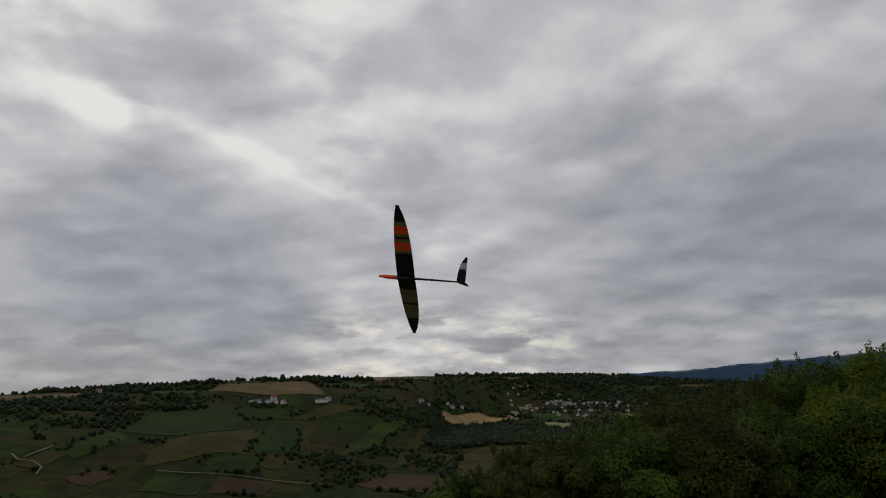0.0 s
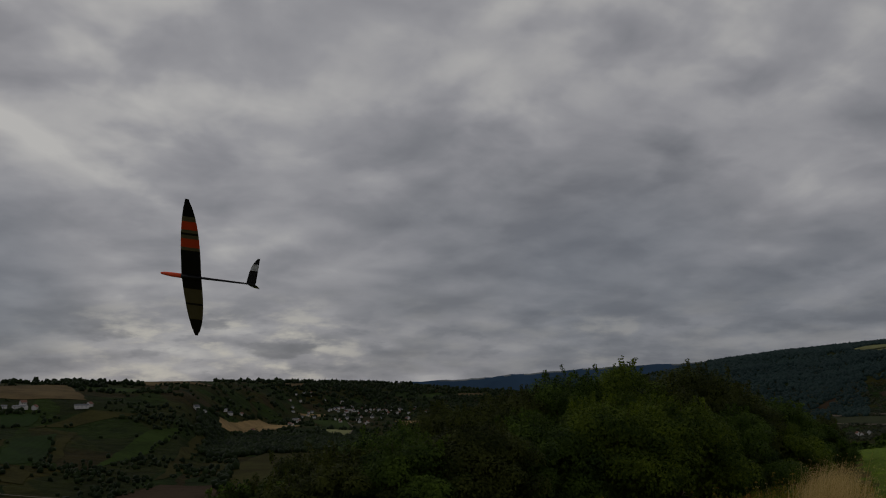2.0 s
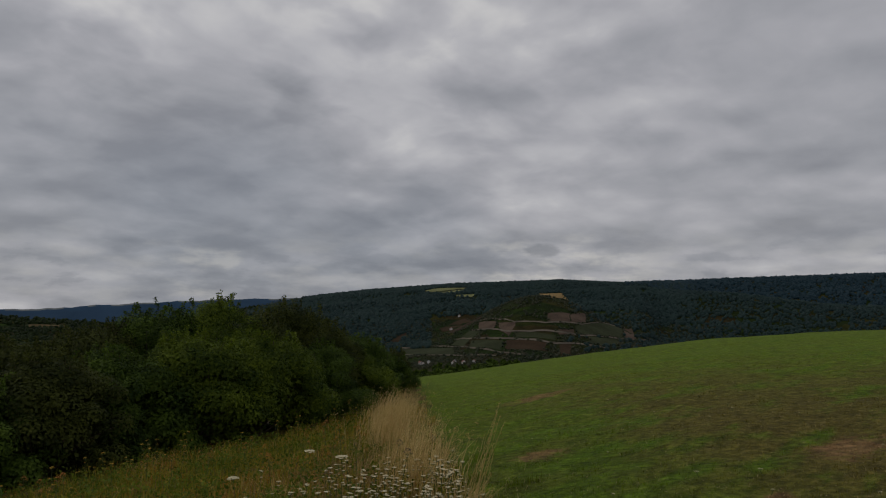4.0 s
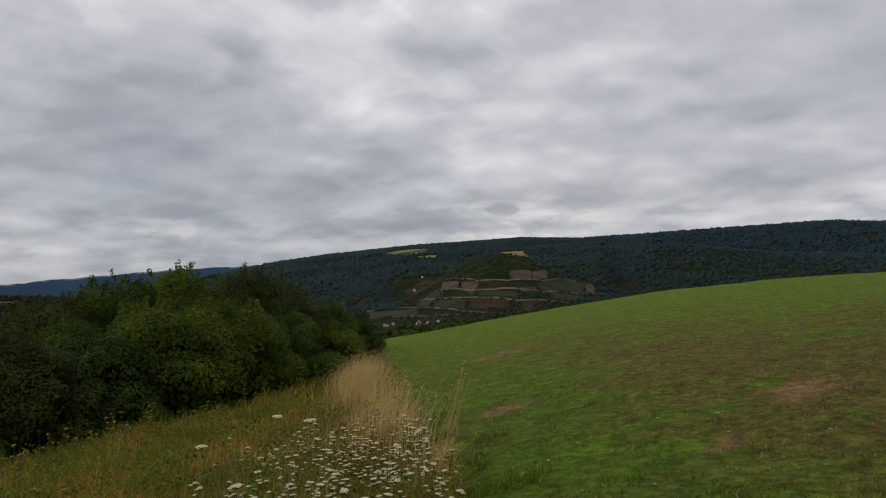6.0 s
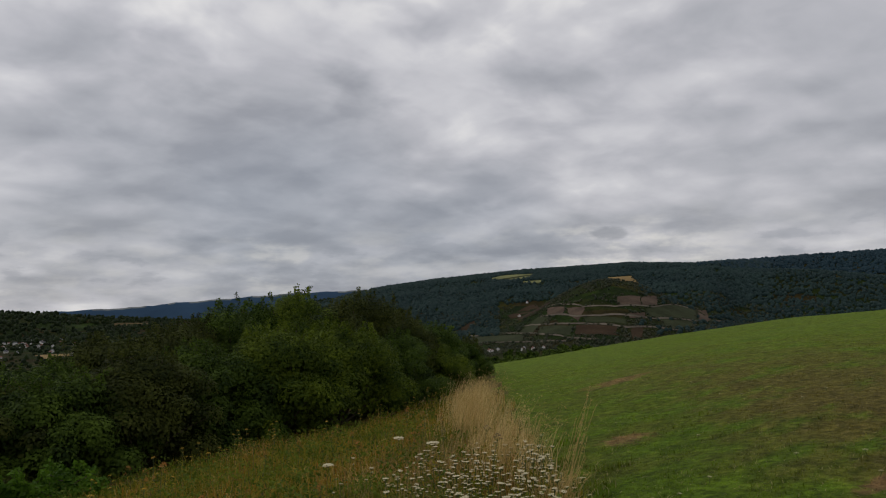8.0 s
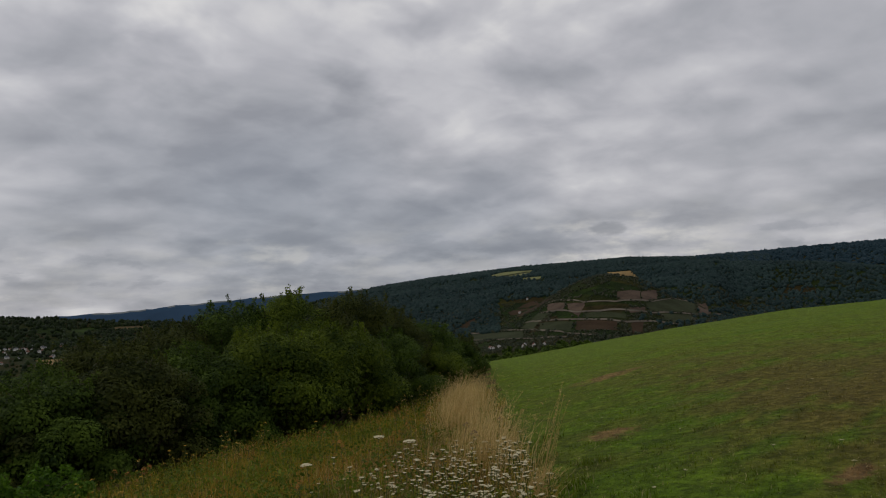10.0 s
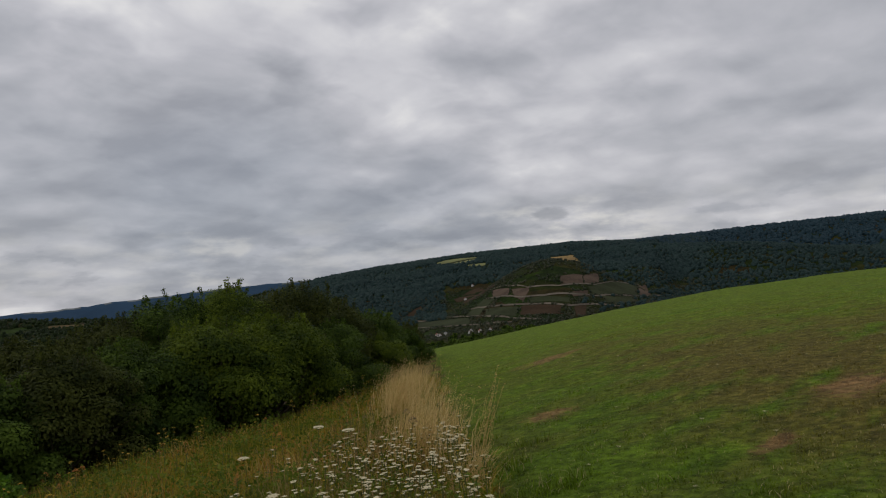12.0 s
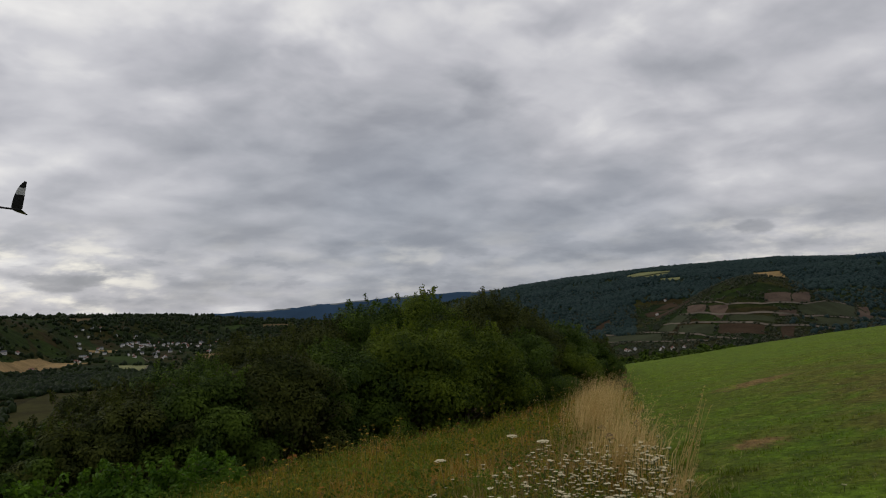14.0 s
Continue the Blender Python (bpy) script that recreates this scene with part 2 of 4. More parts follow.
def land_material():
    m, n = material("valley_land")
    at = n.add("ShaderNodeTexCoord").outputs["Object"]
    a = n.noise(at, 0.005, 6, 0.62)
    b = n.noise(at, 0.045, 5, 0.7)
    plan = n.add("ShaderNodeMapping", Vector=at, Rotation=(0, 0, 0.5), Scale=(1.0, 0.55, 0)).outputs[0]
    bent = n.vec("ADD", plan, n.vec("MULTIPLY", n.noise(at, 0.012, 3, 0.5, out="Color"), (34, 34, 0)))
    cells = n.add("ShaderNodeTexVoronoi", Vector=bent, Scale=0.017, Randomness=0.8).outputs["Color"]
    pick = n.add("ShaderNodeSeparateXYZ", Vector=cells).outputs[0]
    c = n.ramp(pick, (0.0, (0.009, 0.018, 0.004)), (0.25, (0.025, 0.043, 0.005)), (0.42, (0.012, 0.026, 0.004)), (0.60, (0.044, 0.039, 0.008)), (0.76, (0.017, 0.026, 0.005)), (0.9, (0.037, 0.028, 0.009)))
    c = n.mix(n.span(a, 0.40, 0.56, 0.5, 0.0), c, (0.018, 0.030, 0.006, 1))
    c = n.mix(n.span(b, 0.36, 0.62), n.mix(1.0, c, (0.5, 0.52, 0.5, 1), "MULTIPLY"), c)
    finish(n, c, 1.0, b, 0.8, 6.0, Specular_IOR_Level=0.05)
    return m


def crop(name, color, rows=0.0):
    """Farmland: soil or crop colour with patches, and faint drill rows."""
    m, n = material(name)
    at = n.add("ShaderNodeTexCoord").outputs["Object"]
    f = n.math("ADD", n.math("MULTIPLY", n.noise(at, 0.02, 5, 0.6), 0.6), n.math("MULTIPLY", n.noise(at, 0.25, 4, 0.7), 0.4))
    c = n.mix(n.span(f, 0.36, 0.62), (*[v * 0.62 for v in color], 1), (*[v * 1.2 for v in color], 1))
    if rows:
        w = n.add("ShaderNodeTexWave", Vector=at, Scale=rows, Distortion=1.5, Detail=2.0).outputs["Fac"]
        c = n.mix(n.math("MULTIPLY", w, 0.35), c, (0.02, 0.035, 0.012, 1))
    finish(n, c, 1.0, Specular_IOR_Level=0.05)
    return m


m_ground, m_strip, m_land = ground_material(), strip_material(), land_material()
# the wooded plateau's base colour carries the blue of distance haze
m_blue = plain("hazed_plateau", (0.034, 0.063, 0.104), 1.0, 0.35, 0.004, 0.0, 0.0)
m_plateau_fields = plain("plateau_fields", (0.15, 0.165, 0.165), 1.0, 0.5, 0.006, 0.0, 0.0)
CROPS = {
    "stubble": crop("stubble", (0.112, 0.080, 0.036)), "wheat": crop("ripe_wheat", (0.27, 0.185, 0.080)), "pasture": crop("pasture", (0.024, 0.044, 0.005)),
    "dark": crop("beet", (0.015, 0.033, 0.005), 0.05), "olive": crop("rough_pasture", (0.038, 0.036, 0.008)), "soil": crop("ploughed_soil", (0.046, 0.030, 0.017)),
    "red": crop("slate_soil", (0.090, 0.064, 0.046)), "vine": crop("vineyard", (0.040, 0.045, 0.022), 0.08), "pale": crop("hay_meadow", (0.18, 0.185, 0.080)), "track": crop("gravel_track", (0.155, 0.132, 0.102)),
}
# far ridge forest: distance haze is painted in as a paler, bluer leaf colour
m_blueforest = foliage("far_hazed_forest", (0.020, 0.046, 0.060), (0.027, 0.057, 0.072), 0.01)
m_wood = foliage("woodland", (0.010, 0.020, 0.007), (0.027, 0.044, 0.011), 0.02)
# ridge forest: the bluish tint in the leaf colour stands in for haze
m_hazed_forest = foliage("hazed_forest", (0.021, 0.043, 0.042), (0.032, 0.060, 0.053), 0.006)
m_wall, m_roof, m_slate = plain("rendered_wall", (0.60, 0.58, 0.55), 0.8, 0.1, 0.5), plain("clay_tiles", (0.20, 0.10, 0.075), 0.8, 0.3, 0.8), plain("slate_roof", (0.10, 0.105, 0.115), 0.6, 0.3, 0.8)
m_blade = blade_material()


def weed_material():
    """Rough grass: green, olive, rusty and bleached by patches."""
    m, n = material("weeds")
    at = n.add("ShaderNodeTexCoord").outputs["Object"]
    isl = n.add("ShaderNodeNewGeometry").outputs["Random Per Island"]
    f = n.math("ADD", n.math("MULTIPLY", n.noise(at, 0.55, 5, 0.62), 1.25), n.math("MULTIPLY", isl, 0.28))
    c = n.ramp(f, (0.44, (0.045, 0.078, 0.008)), (0.64, (0.145, 0.165, 0.012)), (0.80, (0.29, 0.245, 0.026)), (0.92, (0.36, 0.165, 0.022)), (1.0, (0.52, 0.38, 0.12)))
    leafy(n, c)
    return m


m_weed = weed_material()
m_herb = foliage("herb_leaves", (0.05, 0.090, 0.010), (0.17, 0.21, 0.022), 0.8)
m_straw = foliage("dry_grass", (0.40, 0.27, 0.09), (0.76, 0.57, 0.25), 0.8)
m_leaf = foliage("hedge_leaves", (0.016, 0.034, 0.006), (0.100, 0.155, 0.016))
m_leaf_green = foliage("hedge_leaves_green", (0.020, 0.042, 0.005), (0.150, 0.200, 0.014))
m_leaf_brown = foliage("hedge_leaves_brown", (0.017, 0.027, 0.006), (0.085, 0.098, 0.015))
m_leaf_fresh = foliage("fresh_leaves", (0.030, 0.075, 0.006), (0.11, 0.21, 0.012))
m_stem = plain("green_stem", (0.09, 0.11, 0.035), 0.8, 0.3, 30)
m_white, m_yellow, m_rust = plain("white_florets", (0.52, 0.46, 0.28), 0.9, 0.4, 60), plain("yellow_florets", (0.45, 0.27, 0.025), 0.8, 0.2, 60), plain("rusty_seed_heads", (0.30, 0.120, 0.020), 0.9, 0.3, 60)
m_seed = plain("brown_seed_head", (0.12, 0.085, 0.045), 0.9, 0.3, 60)
m_black, m_red, m_film, m_grey = plain("black_film", (0.012, 0.012, 0.013), 0.35, 0.2, 8), plain("red_paint", (0.85, 0.09, 0.03), 0.4, 0.1, 8), plain("translucent_skin", (0.17, 0.15, 0.09), 0.5, 0.15, 12), plain("pale_grey_skin", (0.45, 0.46, 0.46), 0.5, 0.1, 12)
m_straw_brown = foliage("brown_stalks", (0.20, 0.125, 0.045), (0.46, 0.33, 0.14), 0.8)
m_scrub = foliage("hillside_scrub", (0.032, 0.044, 0.026), (0.074, 0.074, 0.042), 0.02)


# ---- the land ----
VALLEY = -90.0
RIDGE_AZ = (-180, -60, -36, -30, -20, -16, -9, -1, 4, 10, 14, 18, 24, 30, 35, 37.5, 42.5, 49, 57, 62, 70, 79, 82, 120, 180)
RIDGE_EL = (0.0, -0.1, -0.2, -0.2, 0.0, 0.2, 0.2, 0.15, 0.0, -0.15, -0.25, -0.7, -1.0, -0.5, 0.5, 0.95, 1.5, 2.0, 2.3, 2.05, 2.4, 2.6, 2.35, 1.5, 0.0)
CREST_AZ = (-180, -36, -16, -2, 6, 14, 22, 30, 40, 63, 70, 95, 180)
CREST_R = (2200, 1300, 1400, 1700, 2700, 3300, 3300, 3200, 2900, 2800, 3500, 3600, 2200)
TOE_R = (900, 480, 520, 700, 1900, 2500, 2500, 2100, 1500, 1300, 2350, 2400, 900)


BROW_AZ = (40, 45.5, 53.5, 60, 68.5, 76, 82, 100)
BROW_LIFT = (0.0000, 0.0031, 0.0087, 0.0140, 0.0163, 0.0112, 0.0035, 0.0024)


def wave(x, y, s, seed=0.0):
    """Smooth uneven ground between about -1 and 1, of the size s."""
    a, b = x / s + seed, y / s - seed
    return (np.sin(a * 2.1 + 1.3 * np.sin(b * 1.7)) + np.sin(b * 2.7 + 1.1 * np.sin(a * 1.3 + 2)) + 0.5 * np.sin(a * 5.3 + b * 4.1)) / 2.5


def ease(v):
    v = np.clip(v, 0, 1)
    return v * v * (3 - 2 * v)


def BROW(az):
    return np.interp(az, BROW_AZ, BROW_LIFT)


def home_z(x, y):
    """The hill that the camera stands on: a meadow that rises to one side and falls off to the valley."""
    r = np.hypot(x, y)
    z = 60 * np.tanh(0.0307 * x / 60) + np.where(y > 0, -0.1183 * y, -6 * np.tanh(0.1183 * y / 6))
    az = np.degrees(np.arctan2(x, y))
    front = ease((110 - np.abs(az - 10)) / 30)
    over = np.maximum(0, r - 45)
    z = z - front * np.where(over < 60, 0.0022 * over ** 2, 7.9 + 0.264 * (over - 60))
    z = z + r * BROW(az) * ease(r / 25) * ease((120 - r) / 60)
    q = np.maximum(0, y - (16.0 + 0.6 * np.maximum(x, -10)))
    z = z - 0.30 * q * q / (q + 6) * ease((70 - az) / 25)
    z = z + 0.05 * wave(x, y, 4.0) * ease((r - 2) / 6) + 0.02 * wave(x, y, 1.1, 3)
    return z


def land_z(x, y):
    r, az = np.hypot(x, y), np.degrees(np.arctan2(x, y))
    crest, toe = np.interp(az, CREST_AZ, CREST_R), np.interp(az, CREST_AZ, TOE_R)
    top = crest * np.tan(np.radians(np.interp(az, RIDGE_AZ, RIDGE_EL))) + 1.65
    rough = wave(x, y, 260) * 9 + wave(x, y, 90, 5) * 3
    far = VALLEY + (top - VALLEY) * ease((r - toe) / (crest - toe)) ** 0.8 + rough * ease((r - toe) / 300) * ease((crest - r) / 500)
    far = far - np.maximum(0, r - crest) * 0.035
    spur = np.exp(-((az - 55.5) / 6.6) ** 2 - ((r - 1750) / 360) ** 2)
    far = np.maximum(far, VALLEY + spur * 128)
    # the near shoulder of the ridge, which sinks towards the side valley
    shoulder = 2350 * np.tan(np.radians(np.interp(az, (50, 57, 63, 68, 74, 82, 92), (1.2, 1.7, 1.75, 1.45, 0.8, 0.1, -0.6))))
    near = VALLEY + (shoulder - VALLEY) * np.exp(-np.abs((r - 2350) / 420) ** 2.2) + wave(x, y, 150, 2) * 5
    far = np.where((az > 50) & (az < 120), np.maximum(far, near), far)
    return np.where(r < 900, np.maximum(home_z(x, y), far), far)


def mesh_object(name, verts, faces, mat, parent=None, smooth=False):
    me = bpy.data.meshes.new(name)
    if isinstance(faces, np.ndarray):
        k = faces.shape[1]
        me.vertices.add(len(verts)), me.loops.add(faces.size), me.polygons.add(len(faces))
        me.vertices.foreach_set("co", np.ascontiguousarray(verts, dtype=np.float32).ravel())
        me.loops.foreach_set("vertex_index", faces.astype(np.int32).ravel())
        me.polygons.foreach_set("loop_start", np.arange(0, faces.size, k, dtype=np.int32))
        me.update(calc_edges=True)
    else:
        me.from_pydata([tuple(v) for v in verts], [], faces)
    if smooth:
        me.polygons.foreach_set("use_smooth", [True] * len(me.polygons))
    for m in mat if isinstance(mat, (list, tuple)) else [mat]:
        me.materials.append(m)
    ob = new(name, me)
    ob.parent = parent
    return ob


def build_ground():
    az = np.radians(np.concatenate([np.arange(-180, -45, 3.0), np.arange(-45, 95, 0.4), np.arange(95, 180, 3.0)]))
    rr = np.concatenate([[0.0004, 0.15, 0.4], np.geomspace(0.8, 60, 110), np.geomspace(62, 4800, 190)])
    A, R = np.meshgrid(az, rr)
    x, y = R * np.sin(A), R * np.cos(A)
    z = land_z(x, y)
    k, j = len(az), len(rr)
    i = np.arange(k * j).reshape(j, k)
    nxt = np.roll(i, -1, axis=1)
    quads = np.stack([i[:-1], nxt[:-1], nxt[1:], i[1:]], -1).reshape(-1, 4)[:, ::-1]
    ob = mesh_object("ground", np.stack([x, y, z], -1).reshape(-1, 3), quads, [m_ground, m_strip, m_land], smooth=True)
    mx, my = x.ravel()[quads].mean(1), y.ravel()[quads].mean(1)
    far = np.hypot(mx, my) > 95
    wild = mx - my < 0.85 + 0.35 * wave(mx, my, 0.8)
    ob.data.polygons.foreach_set("material_index", np.where(far, 2, np.where(wild, 1, 0)).astype(np.int32))
    return tagged(ob, "rolling hills and valley with fields and woods", "ground", kind="structure")


build_ground()


def build_backdrop():
    """The hazy blue plateau at the end of the valley, far beyond the rest."""
    az = np.arange(-60, 62, 0.5)
    el = np.interp(az, (-60, 10, 14, 20, 22, 26, 31, 37, 60), (-0.6, -0.6, -0.2, 0.0, 0.2, 0.45, 0.75, 0.9, 0.6)) + 0.03 * np.sin(az * 2.3) + 0.02 * np.sin(az * 5.9)
    rows = []
    for r, drop in ((4300, 2.4), (4500, 1.2), (4650, 0.35), (4720, 0.10), (4760, 0.0), (4850, 0.3)):
        z = 1.65 + r * np.tan(np.radians(el - drop))
        rows.append(np.stack([r * np.sin(np.radians(az)), r * np.cos(np.radians(az)), z], -1))
    v = np.concatenate(rows)
    i = np.arange(len(v)).reshape(len(rows), -1)
    f = np.stack([i[:-1, :-1], i[:-1, 1:], i[1:, 1:], i[1:, :-1]], -1).reshape(-1, 4)[:, ::-1]
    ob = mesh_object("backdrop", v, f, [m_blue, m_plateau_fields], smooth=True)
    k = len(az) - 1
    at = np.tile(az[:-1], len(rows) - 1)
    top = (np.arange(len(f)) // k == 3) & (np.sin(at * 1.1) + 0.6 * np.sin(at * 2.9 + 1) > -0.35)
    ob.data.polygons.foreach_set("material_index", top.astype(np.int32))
    return tagged(ob, "hazy blue wooded plateau at the end of the valley", "hills", kind="structure")


build_backdrop()


# ---- shrubs ----
def leaves(rng, centres, radius, count, size, squash=0.8, ragged=0.22, low=-1.0):
    """Small folded leaves scattered over soft clumps round the given centres; radius: one for all, or one for each."""
    radius = np.broadcast_to(np.asarray(radius, float), (len(centres),))
    share = radius ** 2 / (radius ** 2).sum()
    i = rng.choice(len(centres), count, p=share)
    d = rng.normal(size=(count, 3))
    d /= np.linalg.norm(d, axis=1)[:, None]
    d[:, 2] = np.where(d[:, 2] < low, -d[:, 2], d[:, 2])
    p = centres[i] + d * (radius[i] * rng.random(count) ** 0.25)[:, None] * np.array([1, 1, squash])
    face = d * 1.1 + rng.normal(size=(count, 3)) * ragged + np.array([0, 0, 0.45])
    face /= np.linalg.norm(face, axis=1)[:, None]
    u = np.cross(face, rng.normal(size=(count, 3)))
    u /= np.linalg.norm(u, axis=1)[:, None]
    w = np.cross(face, u)
    s = (size * (0.6 + 0.8 * rng.random(count)))[:, None]
    v = np.stack([p, p + u * s * 0.5 + w * s * 0.30 + face * s * 0.08, p + u * s, p + u * s * 0.5 - w * s * 0.30 + face * s * 0.08], 1)
    f = np.arange(count * 4).reshape(-1, 4)
    return v.reshape(-1, 3), np.concatenate([f[:, [0, 1, 2]], f[:, [0, 2, 3]]])


def ground_at(x, y):
    return float(land_z(np.array([float(x)]), np.array([float(y)]))[0])


def limb(rng, start, end, r0, r1, sides=5, steps=5, bend=0.12):
    """A tapered, slightly crooked branch: vertices and faces."""
    start, end = np.array(start, float), np.array(end, float)
    t = np.linspace(0, 1, steps)[:, None]
    line = start + (end - start) * t + rng.normal(size=(steps, 3)) * bend * np.sin(np.pi * t) * np.linalg.norm(end - start) * 0.4
    d = end - start
    d /= np.linalg.norm(d) + 1e-9
    a = np.cross(d, (0.3, 0.9, 0.1))
    a /= np.linalg.norm(a)
    b = np.cross(d, a)
    ang = np.arange(sides) * 2 * np.pi / sides
    ring = np.cos(ang)[:, None] * a + np.sin(ang)[:, None] * b
    v = (line[:, None, :] + ring[None] * (r0 + (r1 - r0) * t)[:, :, None]).reshape(-1, 3)
    i = np.arange(steps * sides).reshape(steps, sides)
    j = np.roll(i, -1, axis=1)
    return v, np.stack([i[:-1], j[:-1], j[1:], i[1:]], -1).reshape(-1, 4)


def joined(pieces):
    vs, fs, k = [], [], 0
    for v, f in pieces:
        vs.append(v), fs.append(f + k)
        k += len(v)
    return np.concatenate(vs), np.concatenate(fs)


def shrub(name, x, y, wide, top_z, seed, mat, label, count=42000, size=0.062, category="shrub", group="shrubs of the thicket", sprigs=9):
    """A dense shrub: many leafy clumps of uneven size over a dome, dark within, with thin shoots above."""
    rng = np.random.default_rng(seed)
    z = ground_at(x, y)
    high = max(0.5, top_z - z)
    k = 54
    rad = min(wide, high * 1.3) * (0.085 + 0.115 * rng.random(k))
    a, h = rng.random(k) * 2 * np.pi, rng.random(k) ** 0.75
    h[0] = 1.0
    out = np.sqrt(np.clip(1 - (np.clip(h - 0.28, 0, 1) / 0.74) ** 2.2, 0, 1)) * (0.72 + 0.34 * rng.random(k))
    ctr = np.stack([np.cos(a) * out * (wide * 0.56 - rad), np.sin(a) * out * (wide * 0.56 - rad), rad * 0.5 + h * (high - 1.25 * rad)], -1)
    top = new(name)
    top.matrix_world = pose(x, y, z - 0.05)
    mesh_object("trunk", *limb(rng, (0, 0, 0), (0, 0, high * 0.4), 0.05 * wide / 3, 0.03), m_bark, top, True)
    stems = [limb(rng, (0, 0, high * 0.1 * rng.random()), c, 0.035, 0.008) for c in ctr[::5]]
    shoots, tips = [], []
    for c, r in sorted(zip(ctr, rad), key=lambda q: -q[0][2])[:sprigs]:
        for _ in range(2):
            b = c + np.array([rng.normal() * 0.2, rng.normal() * 0.2, r * 0.6])
            e = b + np.array([rng.normal() * 0.13, rng.normal() * 0.13, 0.12 + 0.05 * high * rng.random() + 0.10 * rng.random()])
            shoots.append(limb(rng, b, e, 0.008, 0.003))
            tips += [b + (e - b) * q for q in (0.2, 0.4, 0.6, 0.8, 1.0)]
    tagged(mesh_object("branchwork", *joined(stems + shoots), m_bark, top, True), kind="stuff")
    # outer leaves, leaves in the shade within, leaves of the shoots
    v1, f1 = leaves(rng, ctr, rad, count, size, 0.85, 0.22, -0.35)
    inner = np.concatenate([ctr * np.array([0.72, 0.72, 0.86]), ctr * np.array([0.4, 0.4, 0.7])])
    v2, f2 = leaves(rng, inner, np.tile(rad, 2), count // 5, size * 1.7)
    v3, f3 = leaves(rng, np.array(tips), 0.06, len(tips) * 12, size)
    mesh_object("crown", *joined([(v1, f1), (v2, f2), (v3, f3)]), mat, top)
    return tagged(top, label, category, group)


DARK, GREEN, BROWN = (m_leaf, "dense dark green hawthorn shrub in the thicket"), (m_leaf_green, "bushy green shrub with yellowish sunlit leaves"), (m_leaf_brown, "brownish green blackthorn shrub in the thicket")
# heading, distance, how far its top lies below the thicket's skyline in degrees, width, kind
FRONT = ((2.5, 15.2, 0.9, 2.6, DARK), (6, 15.5, 1.0, 3.0, BROWN), (10, 15.5, 1.4, 3.0, BROWN), (14.5, 15.8, 1.6, 3.2, DARK), (19.5, 16.6, 1.7, 3.2, BROWN), (24.5, 18.6, 2.2, 3.6, DARK),
         (29.2, 19.2, 2.3, 3.8, GREEN), (34.0, 20.2, 2.6, 3.8, GREEN), (38.2, 22.8, 2.2, 3.4, DARK), (41.2, 27, 1.4, 3.2, GREEN), (43.6, 33.5, 0.4, 3.0, DARK))
BACK = ((8, 19, 0.0, 3.4, BROWN), (13, 19, 0.1, 3.4, DARK), (18, 20, 0.0, 3.6, BROWN), (22.5, 21.5, 0.2, 3.6, BROWN), (26.6, 22.4, 0.0, 3.8, DARK), (31, 23, 0.0, 4.0, GREEN),
        (35.6, 24, 0.0, 4.0, BROWN), (38.6, 26.5, 0.2, 3.4, BROWN), (41.2, 30.5, 0.1, 3.4, DARK), (43.4, 36.5, 0.1, 3.2, BROWN))
SKYLINE_AZ = (0, 1.1, 5, 9.8, 15.7, 19.2, 22.5, 26.4, 31.2, 35.2, 37.2, 39.6, 41.6, 43.4, 45)
SKYLINE_EL = (-7.6, -7.2, -6.0, -4.3, -2.6, -1.6, -0.9, 0.2, 0.75, 0.8, 0.3, -1.4, -2.0, -2.9, -4.2)
for s, (az, d, drop, w, (mat, label)) in enumerate(FRONT + BACK):
    a = radians(az)
    el = float(np.interp(az, SKYLINE_AZ, SKYLINE_EL)) - drop
    shrub("shrub", d * math.sin(a), d * math.cos(a), w, 1.65 + d * math.tan(radians(el)), s, mat, label)
for s, (az, d, h) in enumerate(((0.5, 10.8, 0.45), (4, 11.2, 0.55), (8, 11.8, 0.6), (11.5, 12.2, 0.5), (14.5, 13.0, 0.4))):
    a = radians(az)
    x, y = d * math.sin(a), d * math.cos(a)
    shrub("nettle_clump", x, y, 1.5, ground_at(x, y) + h, 60 + s, m_leaf_fresh, "low clump of fresh green nettles before the thicket", 4200, 0.07, "wild plant", "nettle clumps", 5)
for s in range(9):
    az, d = 44.5 + s * 1.15, 92 + (s * 37 % 11)
    a = radians(az)
    x, y = d * math.sin(a), d * math.cos(a)
    el = -4.75 + 0.14 * s - 0.15 * (s % 3)
    shrub("tree", x, y, 6.5, 1.65 + d * math.tan(radians(el)), 80 + s, m_leaf, "dark leafy tree beyond the brow of the meadow", 5000, 0.34, "tree", "trees beyond the meadow", 4)


# ---- the valley: fields, tracks, houses, woods ----
FIELD_NAMES = {"stubble": "tan stubble field on the far hillside", "wheat": "ripe golden wheat field in the valley", "pasture": "green pasture on the far hillside", "dark": "dark green crop field on the far slope",
               "olive": "dry olive-green rough pasture on the slope", "soil": "ploughed brown field on the far slope", "red": "bare reddish slate vineyard plot", "vine": "green vineyard plot on the terraced slope",
               "pale": "pale hay meadow high on the wooded hill"}
PLOTS = []


def drape(bm, lift):
    for v in bm.verts:
        v.co.z = ground_at(v.co.x, v.co.y) + lift


